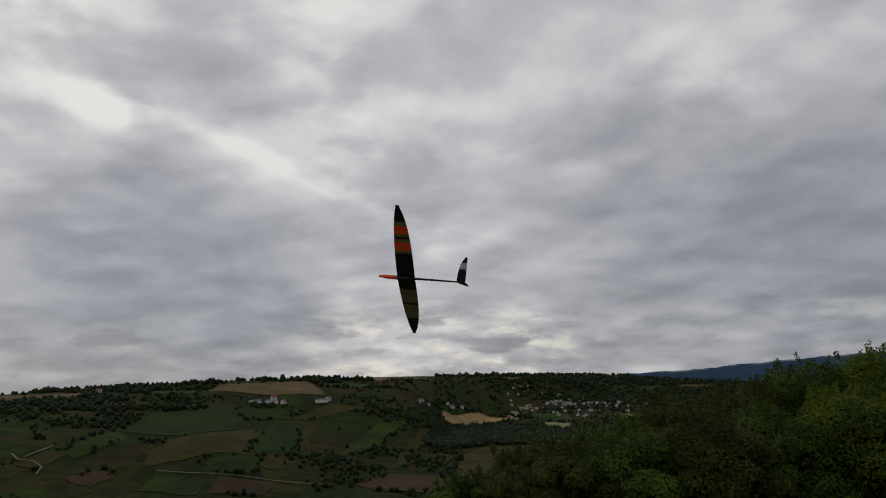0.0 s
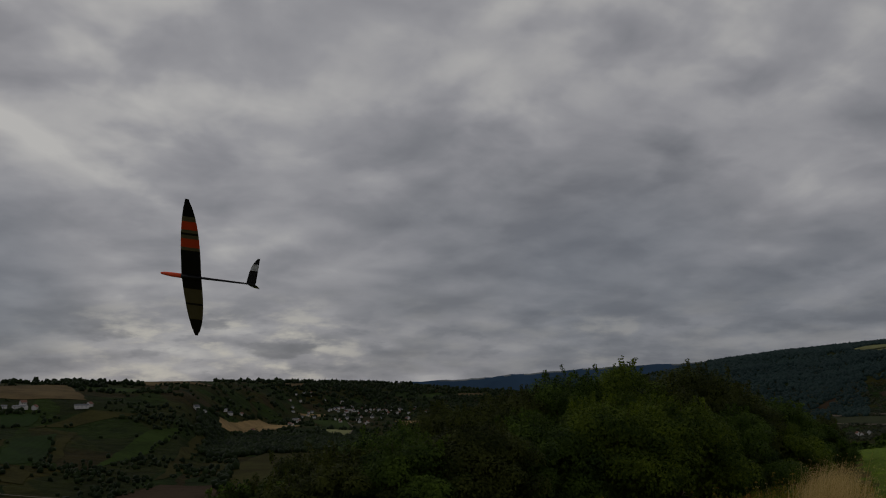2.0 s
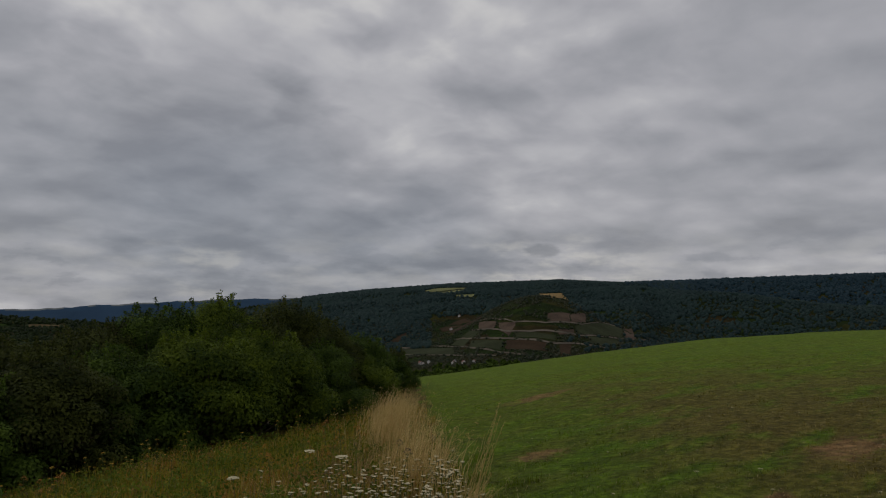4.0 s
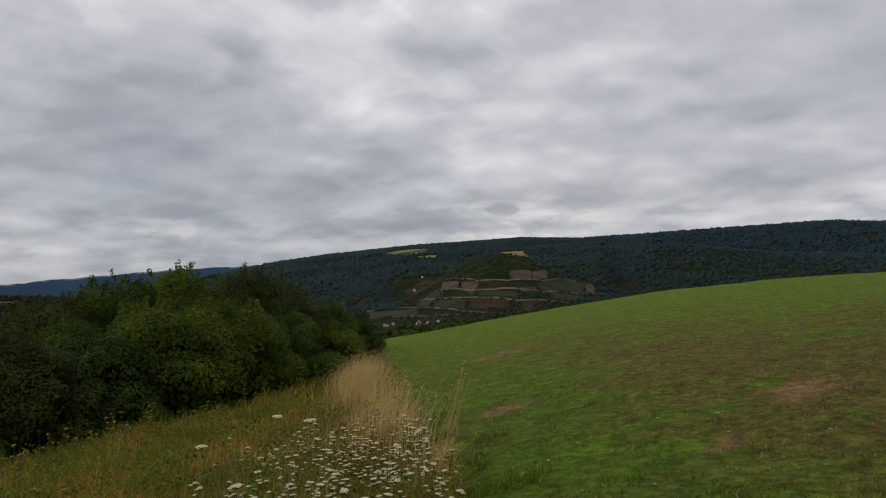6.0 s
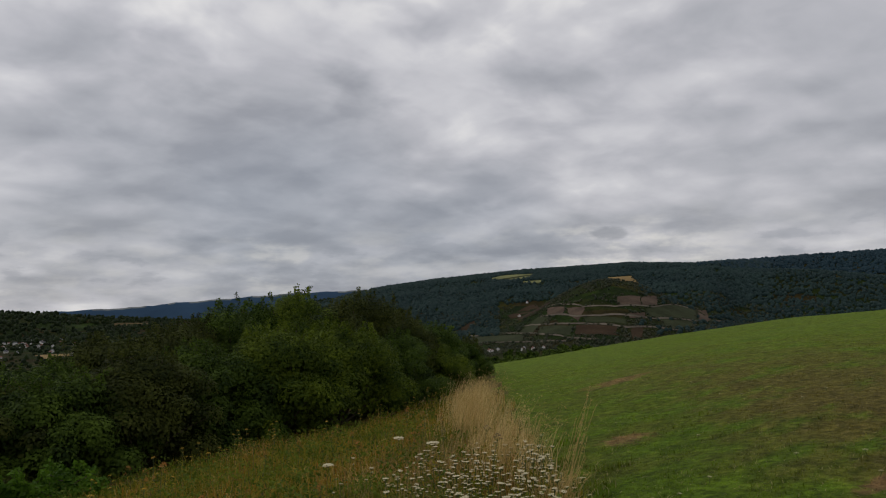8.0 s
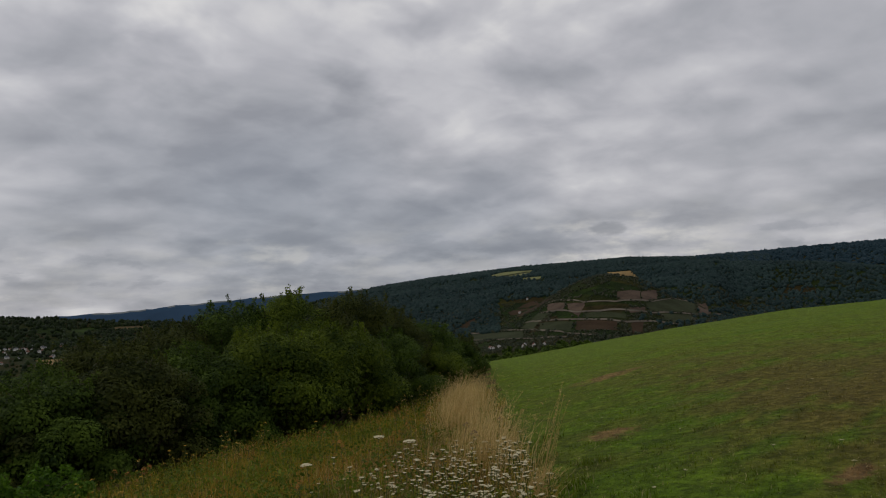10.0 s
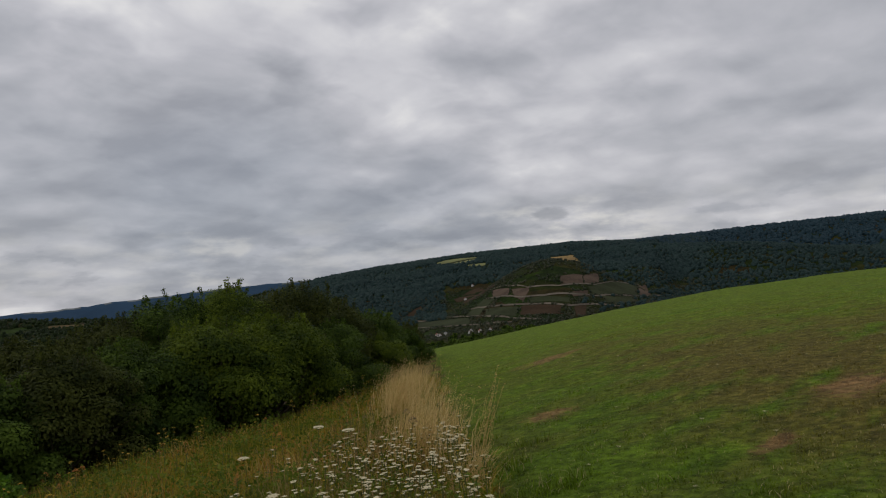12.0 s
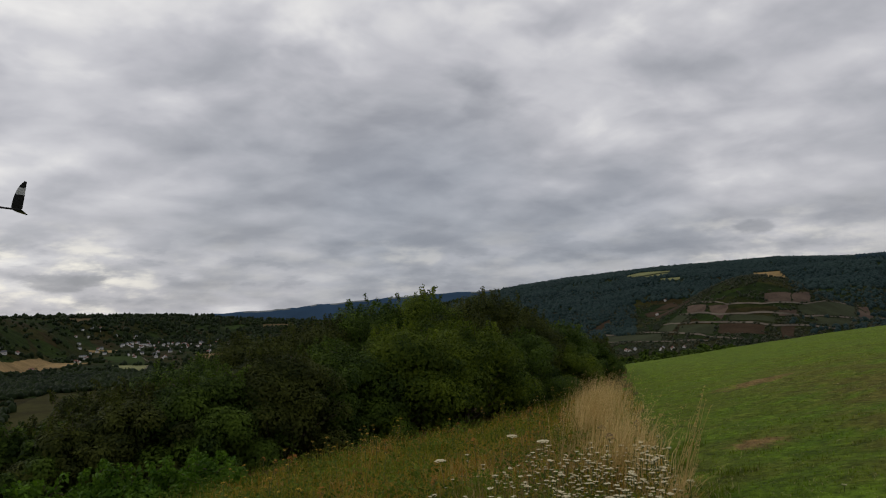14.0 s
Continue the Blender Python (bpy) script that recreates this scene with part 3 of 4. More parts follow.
def farmland(kind, *corners):
    """A field lying on the hillside, with a slightly uneven edge."""
    bm = bmesh.new()
    bm.faces.new([bm.verts.new((x, y, 0)) for x, y in corners])
    PLOTS.append(np.array(corners, float))
    bmesh.ops.triangulate(bm, faces=bm.faces[:])
    for _ in range(5):
        long = [e for e in bm.edges if e.calc_length() > 22]
        if not long:
            break
        bmesh.ops.subdivide_edges(bm, edges=long, cuts=1)
        bmesh.ops.triangulate(bm, faces=[f for f in bm.faces if len(f.verts) > 3])
    for v in bm.verts:
        q = noise.noise_vector(v.co * 0.05) * 5.0
        v.co.x, v.co.y = v.co.x + q.x, v.co.y + q.y
    drape(bm, 0.5)
    bmesh.ops.recalc_face_normals(bm, faces=bm.faces[:])
    if sum(f.normal.z for f in bm.faces) < 0:
        bmesh.ops.reverse_faces(bm, faces=bm.faces[:])
    me = bpy.data.meshes.new("field")
    bm.to_mesh(me)
    bm.free()
    me.materials.append(CROPS[kind])
    return tagged(new("field", me), FIELD_NAMES[kind], "field", kind="structure")


def lane(*points, width=1.7):
    """A farm track along the slope."""
    pts = []
    for a, b in zip(points, points[1:]):
        k = max(2, int(math.dist(a, b) / 14))
        pts += [(a[0] + (b[0] - a[0]) * i / k, a[1] + (b[1] - a[1]) * i / k) for i in range(k)]
    pts.append(points[-1])
    p = np.array(pts, float)
    d = np.gradient(p, axis=0)
    side = np.stack([-d[:, 1], d[:, 0]], -1) / (np.linalg.norm(d, axis=1)[:, None] + 1e-9) * width / 2
    l, r = p + side, p - side
    v = np.concatenate([np.c_[l, land_z(l[:, 0], l[:, 1]) + 1.0], np.c_[r, land_z(r[:, 0], r[:, 1]) + 1.0]])
    i = np.arange(len(p) - 1)
    f = np.stack([i, i + 1, i + 1 + len(p), i + len(p)], -1)[:, ::-1]
    return tagged(mesh_object("farm_track", v, f, CROPS["track"]), "pale gravel farm track along the hillside", "track", kind="structure")


farmland("stubble", (-348, 1228), (-236, 1382), (-170, 1158), (-256, 1138), (-344, 1136))
farmland("pasture", (-436, 1148), (-366, 1152), (-354, 1108), (-418, 1102))
farmland("stubble", (-622, 1070), (-528, 1126), (-506, 1086), (-572, 984))
farmland("dark", (-338, 808), (-348, 918), (-250, 1026), (-234, 858), (-270, 790))
farmland("dark", (-276, 1026), (-210, 1074), (-204, 1000), (-246, 958))
farmland("olive", (-276, 718), (-266, 782), (-208, 898), (-186, 738), (-226, 708), (-258, 674))
farmland("dark", (-184, 752), (-204, 906), (-170, 966), (-154, 792))
farmland("dark", (-210, 698), (-174, 754), (-164, 672), (-206, 664))
farmland("olive", (-166, 700), (-168, 760), (-150, 742), (-148, 700))
farmland("pasture", (-240, 606), (-244, 652), (-218, 652), (-210, 598))
farmland("soil", (-182, 600), (-188, 652), (-140, 652), (-138, 604))
farmland("soil", (-72, 670), (-40, 728), (6, 716), (4, 606), (-48, 634))
farmland("olive", (-150, 768), (-164, 934), (-156, 990), (-142, 812))
farmland("pasture", (-112, 800), (-76, 1016), (-34, 1044), (-66, 894))
farmland("olive", (-48, 752), (-18, 1086), (-2, 1142), (-34, 772))
farmland("olive", (-202, 994), (-156, 1094), (-98, 1092), (-162, 1018))
farmland("soil", (-308, 628), (-286, 656), (-272, 638), (-278, 610))
farmland("stubble", (-186, 1524), (-62, 1558), (8, 1730), (-106, 1452))
farmland("pasture", (-210, 1358), (-118, 1370), (-120, 1282), (-186, 1308))
farmland("olive", (-358, 640), (-358, 692), (-336, 710), (-336, 640))
farmland("pasture", (-348, 696), (-346, 814), (-312, 762), (-322, 676))
farmland("dark", (-224, 636), (-198, 652), (-190, 596), (-208, 594))
farmland("wheat", (14, 1356), (98, 1674), (184, 1584), (138, 1522), (12, 1278))
farmland("pasture", (222, 1784), (300, 1730), (256, 1434), (220, 1528))
farmland("pale", (194, 1470), (252, 1390), (208, 1212), (186, 1296))
farmland("stubble", (208, 2436), (310, 2608), (284, 2476), (212, 2372))
farmland("pasture", (794, 2808), (870, 2822), (802, 2684), (742, 2662))
farmland("stubble", (932, 2798), (1052, 2778), (1010, 2702), (914, 2750))
farmland("olive", (8, 690), (28, 880), (66, 1000), (150, 975), (132, 820), (84, 700))
farmland("wheat", (392, 1640), (454, 1624), (398, 1422), (374, 1468))
farmland("wheat", (218, 2000), (300, 2068), (284, 1956), (218, 1964))
farmland("pale", (1802, 1714), (1944, 1766), (1878, 1588), (1730, 1508))
farmland("pale", (1706, 1488), (1746, 1442), (1706, 1420), (1684, 1464))
farmland("wheat", (1834, 1264), (1872, 1206), (1804, 1142), (1412, 938))
farmland("red", (1272, 854), (1326, 834), (1264, 796), (1226, 826))
farmland("red", (1330, 834), (1400, 840), (1316, 792), (1268, 796))
farmland("red", (1252, 1022), (1214, 944), (1160, 910), (1190, 972))
farmland("red", (1204, 932), (1196, 882), (1122, 842), (1154, 886))
farmland("red", (1204, 784), (1234, 768), (1204, 750), (1176, 766))
farmland("red", (1532, 820), (1534, 800), (1406, 722), (1358, 726))
farmland("soil", (1130, 732), (1158, 724), (1080, 680), (1058, 686))
farmland("soil", (1168, 1226), (1244, 1254), (1292, 1268), (1170, 1196))
farmland("soil", (1344, 1226), (1478, 1248), (1302, 1048), (1246, 1090))
farmland("vine", (1104, 974), (1202, 1010), (1172, 958), (1078, 920))
farmland("vine", (1232, 736), (1320, 718), (1260, 690), (1190, 706))
farmland("vine", (1142, 842), (1166, 766), (1138, 748), (1116, 822))
farmland("vine", (1114, 930), (1098, 838), (1036, 796), (1064, 894))
farmland("soil", (1098, 832), (1112, 752), (1060, 718), (1042, 790))
farmland("vine", (1262, 782), (1526, 820), (1360, 732), (1220, 750))
farmland("vine", (1132, 1142), (1068, 936), (1004, 880), (1018, 1034))


def terrace_wall(*points, high=1.9):
    """A low dry-stone wall that holds up a vineyard terrace, with a gravel track before it."""
    pts = []
    for a, b in zip(points, points[1:]):
        k = max(2, int(math.dist(a, b) / 10))
        pts += [(a[0] + (b[0] - a[0]) * i / k, a[1] + (b[1] - a[1]) * i / k) for i in range(k)]
    pts.append(points[-1])
    p = np.array(pts, float)
    p += np.stack([wave(p[:, 0], p[:, 1], 40, 1), wave(p[:, 0], p[:, 1], 35, 6)], -1) * 3
    back = p / np.linalg.norm(p, axis=1)[:, None]
    tall = high * (0.75 + 0.45 * wave(p[:, 0], p[:, 1], 22, 4))
    foot, rear, apron = land_z(p[:, 0], p[:, 1]), p + back * 0.8, p - back * 5.0
    v = np.concatenate([np.c_[apron, land_z(apron[:, 0], apron[:, 1]) + 0.8], np.c_[p, foot + 0.9], np.c_[p, foot + 0.9 + tall], np.c_[rear, foot + 0.9 + tall], np.c_[rear, foot - 1.0]])
    k = len(p)
    i = np.arange(k - 1)
    f = np.concatenate([np.stack([i + r * k, i + 1 + r * k, i + 1 + (r + 1) * k, i + (r + 1) * k], -1) for r in range(4)])
    return tagged(mesh_object("terrace_wall", v, f, CROPS["track"]), "pale dry-stone wall and track along a vineyard terrace", "wall", kind="structure")


terrace_wall((1193, 994), (1150, 865), (1154, 818), (1219, 742), (1359, 721), (1583, 753))
terrace_wall((1146, 998), (1111, 881), (1108, 810), (1121, 738), (1204, 680))
terrace_wall((1133, 1171), (1130, 1073), (1071, 920), (1022, 793), (1014, 726))
terrace_wall((1017, 1030), (1008, 944), (994, 861), (997, 774), high=1.4)
terrace_wall((1278, 1049), (1199, 888), (1216, 823), (1291, 785), (1547, 827), high=1.2)
lane((-376, 670), (-362, 656), (-350, 658), (-336, 646), (-330, 626))
lane((-362, 666), (-360, 710))
lane((-246, 664), (-196, 660), (-142, 658), (-90, 660))
lane((-54, 656), (4, 598))
lane((290, 1666), (266, 1448), (230, 1290))


def house(wide, deep, eaves, pitch, roof_mat):
    """A gabled house: walls, roof slabs that overhang, a chimney, and windows on the long sides."""
    top = new("house")
    ridge = eaves + deep / 2 * math.tan(radians(pitch))
    w, d = wide / 2, deep / 2
    v = [(-w, -d, -2), (w, -d, -2), (w, d, -2), (-w, d, -2), (-w, -d, eaves), (w, -d, eaves), (w, d, eaves), (-w, d, eaves), (-w, 0, ridge), (w, 0, ridge)]
    mesh_object("wall", v, [(0, 1, 5, 4), (2, 3, 7, 6), (1, 2, 6, 9, 5), (3, 0, 4, 8, 7), (3, 2, 1, 0)], m_wall, top)
    o, t = 0.5, 0.35
    s = math.tan(radians(pitch))
    for sign in (-1, 1):
        q = [(-w - o, sign * (d + o), eaves - o * s), (w + o, sign * (d + o), eaves - o * s), (w + o, 0, ridge), (-w - o, 0, ridge)]
        q += [(x, y, z + t) for x, y, z in q]
        mesh_object("roof", q, [(0, 1, 2, 3), (4, 7, 6, 5), (0, 4, 5, 1), (1, 5, 6, 2), (2, 6, 7, 3), (3, 7, 4, 0)], roof_mat, top)
    c = [(x + w * 0.4, y, z) for z in (ridge - 0.6, ridge + 1.2) for x, y in ((-0.4, -0.3), (0.4, -0.3), (0.4, 0.3), (-0.4, 0.3))]
    mesh_object("chimney", c, [(4, 5, 6, 7), (0, 1, 5, 4), (1, 2, 6, 5), (2, 3, 7, 6), (3, 0, 4, 7)], m_roof, top)
    for k in range(3):
        x = -w * 0.6 + k * w * 0.6
        for y0, y1 in ((-d - 0.05, -d + 0.2), (d - 0.2, d + 0.05)):
            b = [(x + px, y, pz) for y in (y0, y1) for px, pz in ((-0.6, 1.0), (0.6, 1.0), (0.6, 2.5), (-0.6, 2.5))]
            mesh_object("window", b, [(0, 1, 2, 3), (7, 6, 5, 4), (0, 4, 5, 1), (1, 5, 6, 2), (2, 6, 7, 3), (3, 7, 4, 0)], m_black, top)
    return tagged(top, category="house")


def stand(ob, x, y, turn, label, group="", scale=1.0):
    ob.matrix_world = pose(x, y, ground_at(x, y) + 0.6, 0, 0, turn) @ Matrix.Scale(scale, 4)
    return tagged(ob, label, group=group)


cottage, villa, barn = house(10, 8, 4.0, 42, m_roof), house(12, 9, 5.2, 40, m_slate), house(24, 11, 4.6, 22, m_slate)
stand(barn, -258, 1070, 10, "long white farm building with a grey roof on the hill", "farm buildings", 0.7)
stand(villa, -24, 1248, 35, "white gabled house among trees on the far slope", "houses on the slope", 0.75)
stand(cottage, -240, 1110, 40, "white farmhouse with a red-brown tiled roof", "farm buildings", 0.75)
FARM = ((barn, -238, 1086, -15), (barn, -168, 1102, 20), (cottage, -160, 1116, 60), (cottage, -222, 1092, 75))
for ob, x, y, turn in FARM:
    stand(copy_thing(ob, Matrix()), x, y, turn, "white farm building on the far hillside", "farm buildings", 0.7)
SLOPE = ((villa, -12, 1262, 80), (villa, 34, 1506, 20), (cottage, 58, 1590, 50), (barn, 20, 1496, 0), (cottage, -506, 1124, 10), (cottage, 74, 1450, 15),
         (cottage, 1470, 1268, 30), (cottage, 1344, 1186, 60))
for ob, x, y, turn in SLOPE:
    stand(copy_thing(ob, Matrix()), x, y, turn, "white house standing alone on the far slope", "houses on the slope", 0.7)
HAMLET = ((villa, 900, 844, 40), (cottage, 886, 850, 70), (villa, 918, 802, 35), (cottage, 918, 782, 60), (cottage, 908, 796, 20), (cottage, 880, 838, 45), (cottage, 930, 770, 30))
for ob, x, y, turn in HAMLET:
    stand(copy_thing(ob, Matrix()), x, y, turn, "white house of the hamlet in the valley", "houses of the hamlet", 0.62)
rng = np.random.default_rng(11)
for k in range(105):
    a, r = radians(5.5 + 10.5 * rng.random()), 1500 + 950 * rng.random() ** 0.7
    if k < 30:
        a, r = radians(9.0 + 4.0 * rng.random()), 2180 + 240 * rng.random()
    ob = (cottage, villa, cottage, barn)[k % 4 if k % 12 else 3]
    if ob is barn and k % 8:
        ob = villa
    stand(copy_thing(ob, Matrix()), round(r * math.sin(a)), round(r * math.cos(a)), float(rng.integers(0, 180)),
          "small white house of the town in the valley", "houses of the town", 0.62)


def inside(px, py, poly, grow=1.04):
    c = poly.mean(0)
    q = c + (poly - c) * grow
    hit = np.zeros(len(px), bool)
    for (x0, y0), (x1, y1) in zip(q, np.roll(q, -1, axis=0)):
        cross = ((y0 > py) != (y1 > py)) & (px < (x1 - x0) * (py - y0) / (y1 - y0 + 1e-9) + x0)
        hit ^= cross
    return hit


def ball(sub):
    bm = bmesh.new()
    bmesh.ops.create_icosphere(bm, subdivisions=sub, radius=1)
    v, f = np.array([tuple(p.co) for p in bm.verts]), np.array([[p.index for p in q.verts] for q in bm.faces])
    bm.free()
    return v, f


def woodland(seed, count, az0, az1, r0, r1, size, want, sub, mat, label, borders=0, sink=0.55, uneven=0.28, fade=0.0):
    """Many small uneven tree crowns on a stretch of hillside, clear of fields."""
    rng = np.random.default_rng(seed)
    a = np.radians(az0 + (az1 - az0) * rng.random(count))
    r = np.sqrt(r0 ** 2 + (r1 ** 2 - r0 ** 2) * rng.random(count))
    x, y = r * np.sin(a), r * np.cos(a)
    keep = (wave(x, y, 130, seed) + 0.7 * wave(x, y, 45, 9) + 0.25 * rng.normal(size=count)) > want
    if fade:
        side = np.minimum(np.degrees(a) - az0, az1 - np.degrees(a))
        keep &= side > fade * rng.random(count)
    x, y = x[keep], y[keep]
    for p in PLOTS:
        out = ~inside(x, y, p)
        x, y = x[out], y[out]
    if borders:
        ex, ey = [], []
        for p in PLOTS:
            if not az0 - 1 < math.degrees(math.atan2(*p.mean(0))) < az1 + 1:
                continue
            for b, c in zip(p, np.roll(p, -1, axis=0)):
                if rng.random() < 0.3:
                    k = max(2, int(np.linalg.norm(c - b) / borders))
                    t = rng.random(k)[:, None]
                    e = b + (c - b) * t + rng.normal(size=(k, 2)) * 2.5
                    ex.append(e[:, 0]), ey.append(e[:, 1])
        x, y = np.concatenate([x, *ex]), np.concatenate([y, *ey])
    k = len(x)
    bv, bf = ball(sub)
    s = size * (0.55 + 0.75 * rng.random(k))
    tall = s * (0.9 + 0.5 * rng.random(k))
    z = land_z(x, y) + tall * sink
    jit = 1 + uneven * rng.normal(size=(k, len(bv), 1)).clip(-1.6, 1.6)
    v = bv[None] * jit * np.stack([s, s, tall], -1)[:, None, :] + np.stack([x, y, z], -1)[:, None, :]
    f = (bf[None] + (np.arange(k) * len(bv))[:, None, None]).reshape(-1, 3)
    return tagged(mesh_object("woodland", v.reshape(-1, 3), f, mat, None, True), label, "woods", kind="stuff")


woodland(1, 10000, -46, 2, 560, 1330, 2.3, 0.45, 1, m_wood, "trees and hedgerows between fields on the hillside", 9)
woodland(2, 2600, -46, 6, 1290, 1500, 3.6, 0.05, 2, m_wood, "dark tree belt along the crest of the hill")
woodland(7, 2600, -46, -12, 1000, 1260, 3.0, -0.1, 1, m_wood, "dark wood below the crest of the hill")
woodland(3, 7500, 0, 34, 1250, 3250, 3.8, -0.05, 1, m_wood, "woods and hedges on the valley floor", 11)
woodland(12, 3400, -1, 11, 975, 1260, 3.6, -0.7, 1, m_wood, "dense dark wood on the valley floor")
woodland(13, 900, 9, 34, 650, 1250, 3.8, -0.1, 1, m_wood, "trees on the slope below the thicket")
woodland(8, 2600, -2, 22, 2300, 3250, 6.0, -0.4, 1, m_wood, "wooded slope behind the town")
woodland(4, 20000, 33, 67, 1950, 2850, 5.2, -0.9, 1, m_hazed_forest, "dense dark forest on the long ridge", 0, 0.18, 0.14)
woodland(5, 11000, 38, 72, 1150, 1950, 2.3, -0.25, 1, m_scrub, "scrub and trees between the vineyard terraces", 22, 0.4, 0.2, 7)
woodland(6, 1700, 9, 46, 150, 620, 3.0, -0.2, 2, m_wood, "treetops on the slope below the thicket")
woodland(9, 16000, 57, 94, 1300, 2500, 4.6, -0.9, 1, m_hazed_forest, "dark forest on the slope beyond the vineyards", 0, 0.18, 0.14, 9)
woodland(14, 14000, 62, 90, 2500, 3650, 6.5, -0.9, 1, m_blueforest, "hazy bluish forest on the far ridge", 0, 0.18, 0.14)
woodland(10, 4000, 34, 47, 1500, 2000, 4.0, -0.6, 1, m_hazed_forest, "dark wood on the lower slope of the ridge", 0, 0.3, 0.18)


# ---- the model glider in flight ----
def loft(stations, chord, offset, span_dir, up_dir, thick=0.085, sides=9):
    """A wing panel: an aerofoil drawn along the given stations of the span."""
    u = np.concatenate([np.linspace(0, 1, sides), np.linspace(1, 0, sides)[1:-1]])
    sgn = np.concatenate([np.ones(sides), -0.45 * np.ones(sides - 2)])
    prof = sgn * thick * 1.6 * np.sqrt(u + 1e-6) * (1 - u)
    rows = []
    for s in stations:
        c, o = chord(s), offset(s)
        rows.append(np.array([1, 0, 0]) * (o + u * c)[:, None] + span_dir * s + up_dir * (prof * c)[:, None])
    v, k = np.concatenate(rows), len(u)
    i = np.arange(len(v)).reshape(len(stations), k)
    j = np.roll(i, -1, axis=1)
    f = [tuple(q) for q in np.stack([i[:-1], j[:-1], j[1:], i[1:]], -1).reshape(-1, 4)]
    return v, f + [tuple(i[0]), tuple(i[-1][::-1])]


def glider():
    top = new("model_glider")
    half, root = 0.75, 0.165
    ch = lambda s: max(0.028, root * (1 - abs(s / half) ** 2.6) ** 0.62)
    of = lambda s: -0.33 * ch(s) + 0.012 * (s / half) ** 2
    Y, Z = np.array([0, 1.0, 0]), np.array([0, 0, 1.0])
    bands = ((-0.748, -0.53, m_black), (-0.53, -0.35, m_film), (-0.35, -0.325, m_black), (-0.325, -0.15, m_film), (-0.15, 0.26, m_black), (0.26, 0.29, m_film), (0.29, 0.375, m_red),
             (0.375, 0.41, m_film), (0.41, 0.43, m_black), (0.43, 0.46, m_film), (0.46, 0.54, m_red), (0.54, 0.585, m_film), (0.585, 0.748, m_black))
    for b, a, mat in ((-p, -q, mat) for p, q, mat in bands):
        st = a + (b - a) * np.linspace(0, 1, 9) ** (1.0 if abs(b) < 0.7 and abs(a) < 0.7 else 0.8)
        v, f = loft(st, ch, of, Y, Z)
        v[:, 2] += np.abs(v[:, 1]) * 0.07
        mesh_object("wing_panel", v, f, mat, top, False)

    def tube(profile, name, mat):
        ang = np.arange(10) * 2 * np.pi / 10
        v = np.concatenate([np.stack([np.full(10, x), r * np.cos(ang), h + r * 1.15 * np.sin(ang)], -1) for x, r, h in profile])
        i = np.arange(len(v)).reshape(-1, 10)
        j = np.roll(i, -1, axis=1)
        f = [tuple(q) for q in np.stack([i[:-1], i[1:], j[1:], j[:-1]], -1).reshape(-1, 4)] + [tuple(i[0]), tuple(i[-1][::-1])]
        mesh_object(name, v, f, mat, top, True)

    tube(((-0.225, 0.004, -0.012), (-0.215, 0.010, -0.012), (-0.18, 0.015, -0.012), (-0.12, 0.018, -0.014), (-0.05, 0.018, -0.014)), "nose_pod", m_red)
    tube(((-0.05, 0.018, -0.014), (0.06, 0.015, -0.012), (0.12, 0.010, -0.008), (0.32, 0.008, -0.004), (0.555, 0.006, 0.0), (0.565, 0.002, 0.0)), "tail_boom", m_black)
    tch = lambda s: max(0.02, 0.078 * (1 - (s / 0.225) ** 2.4) ** 0.6)
    for side in (1, -1):
        d = np.array([0, side * math.sin(radians(50)), math.cos(radians(50))])
        e = np.array([0, -side * math.cos(radians(50)), math.sin(radians(50))])
        for a, b, mat in ((0.005, 0.115, m_black), (0.115, 0.17, m_grey), (0.17, 0.222, m_black)):
            v, f = loft(np.linspace(a, b, 7), tch, lambda s: 0.565 - 0.95 * tch(s) + 0.03 * s, d, e, 0.05)
            mesh_object("tail_fin", v, f, mat, top)
    return tagged(top, "black and red model glider flying with a banked wing", "model aircraft")


GLIDER_AZ, GLIDER_EL, GLIDER_R, GLIDER_LEAN = -2.3, 7.86, 6.55, 6.5
# banked so that the underside faces the hill
ahead = Vector(heading(GLIDER_AZ, GLIDER_EL))
side = ahead.cross(Vector((0, 0, 1))).normalized()
over = side.cross(ahead)
lean = radians(-GLIDER_LEAN)
right, up_ = side * math.cos(lean) + over * math.sin(lean), over * math.cos(lean) - side * math.sin(lean)
nose = (right * math.cos(radians(15.5)) - ahead * math.sin(radians(15.5))).normalized()
span = (up_ * 0.755 - ahead * 0.64 - right * 0.177).normalized()
span = (span - nose * span.dot(nose)).normalized()
body = Matrix((nose, -span, -nose.cross(span))).transposed().to_4x4()
body.translation = Vector((0, 0, 1.65)) + ahead * GLIDER_R
plane = glider()
plane.matrix_world = body


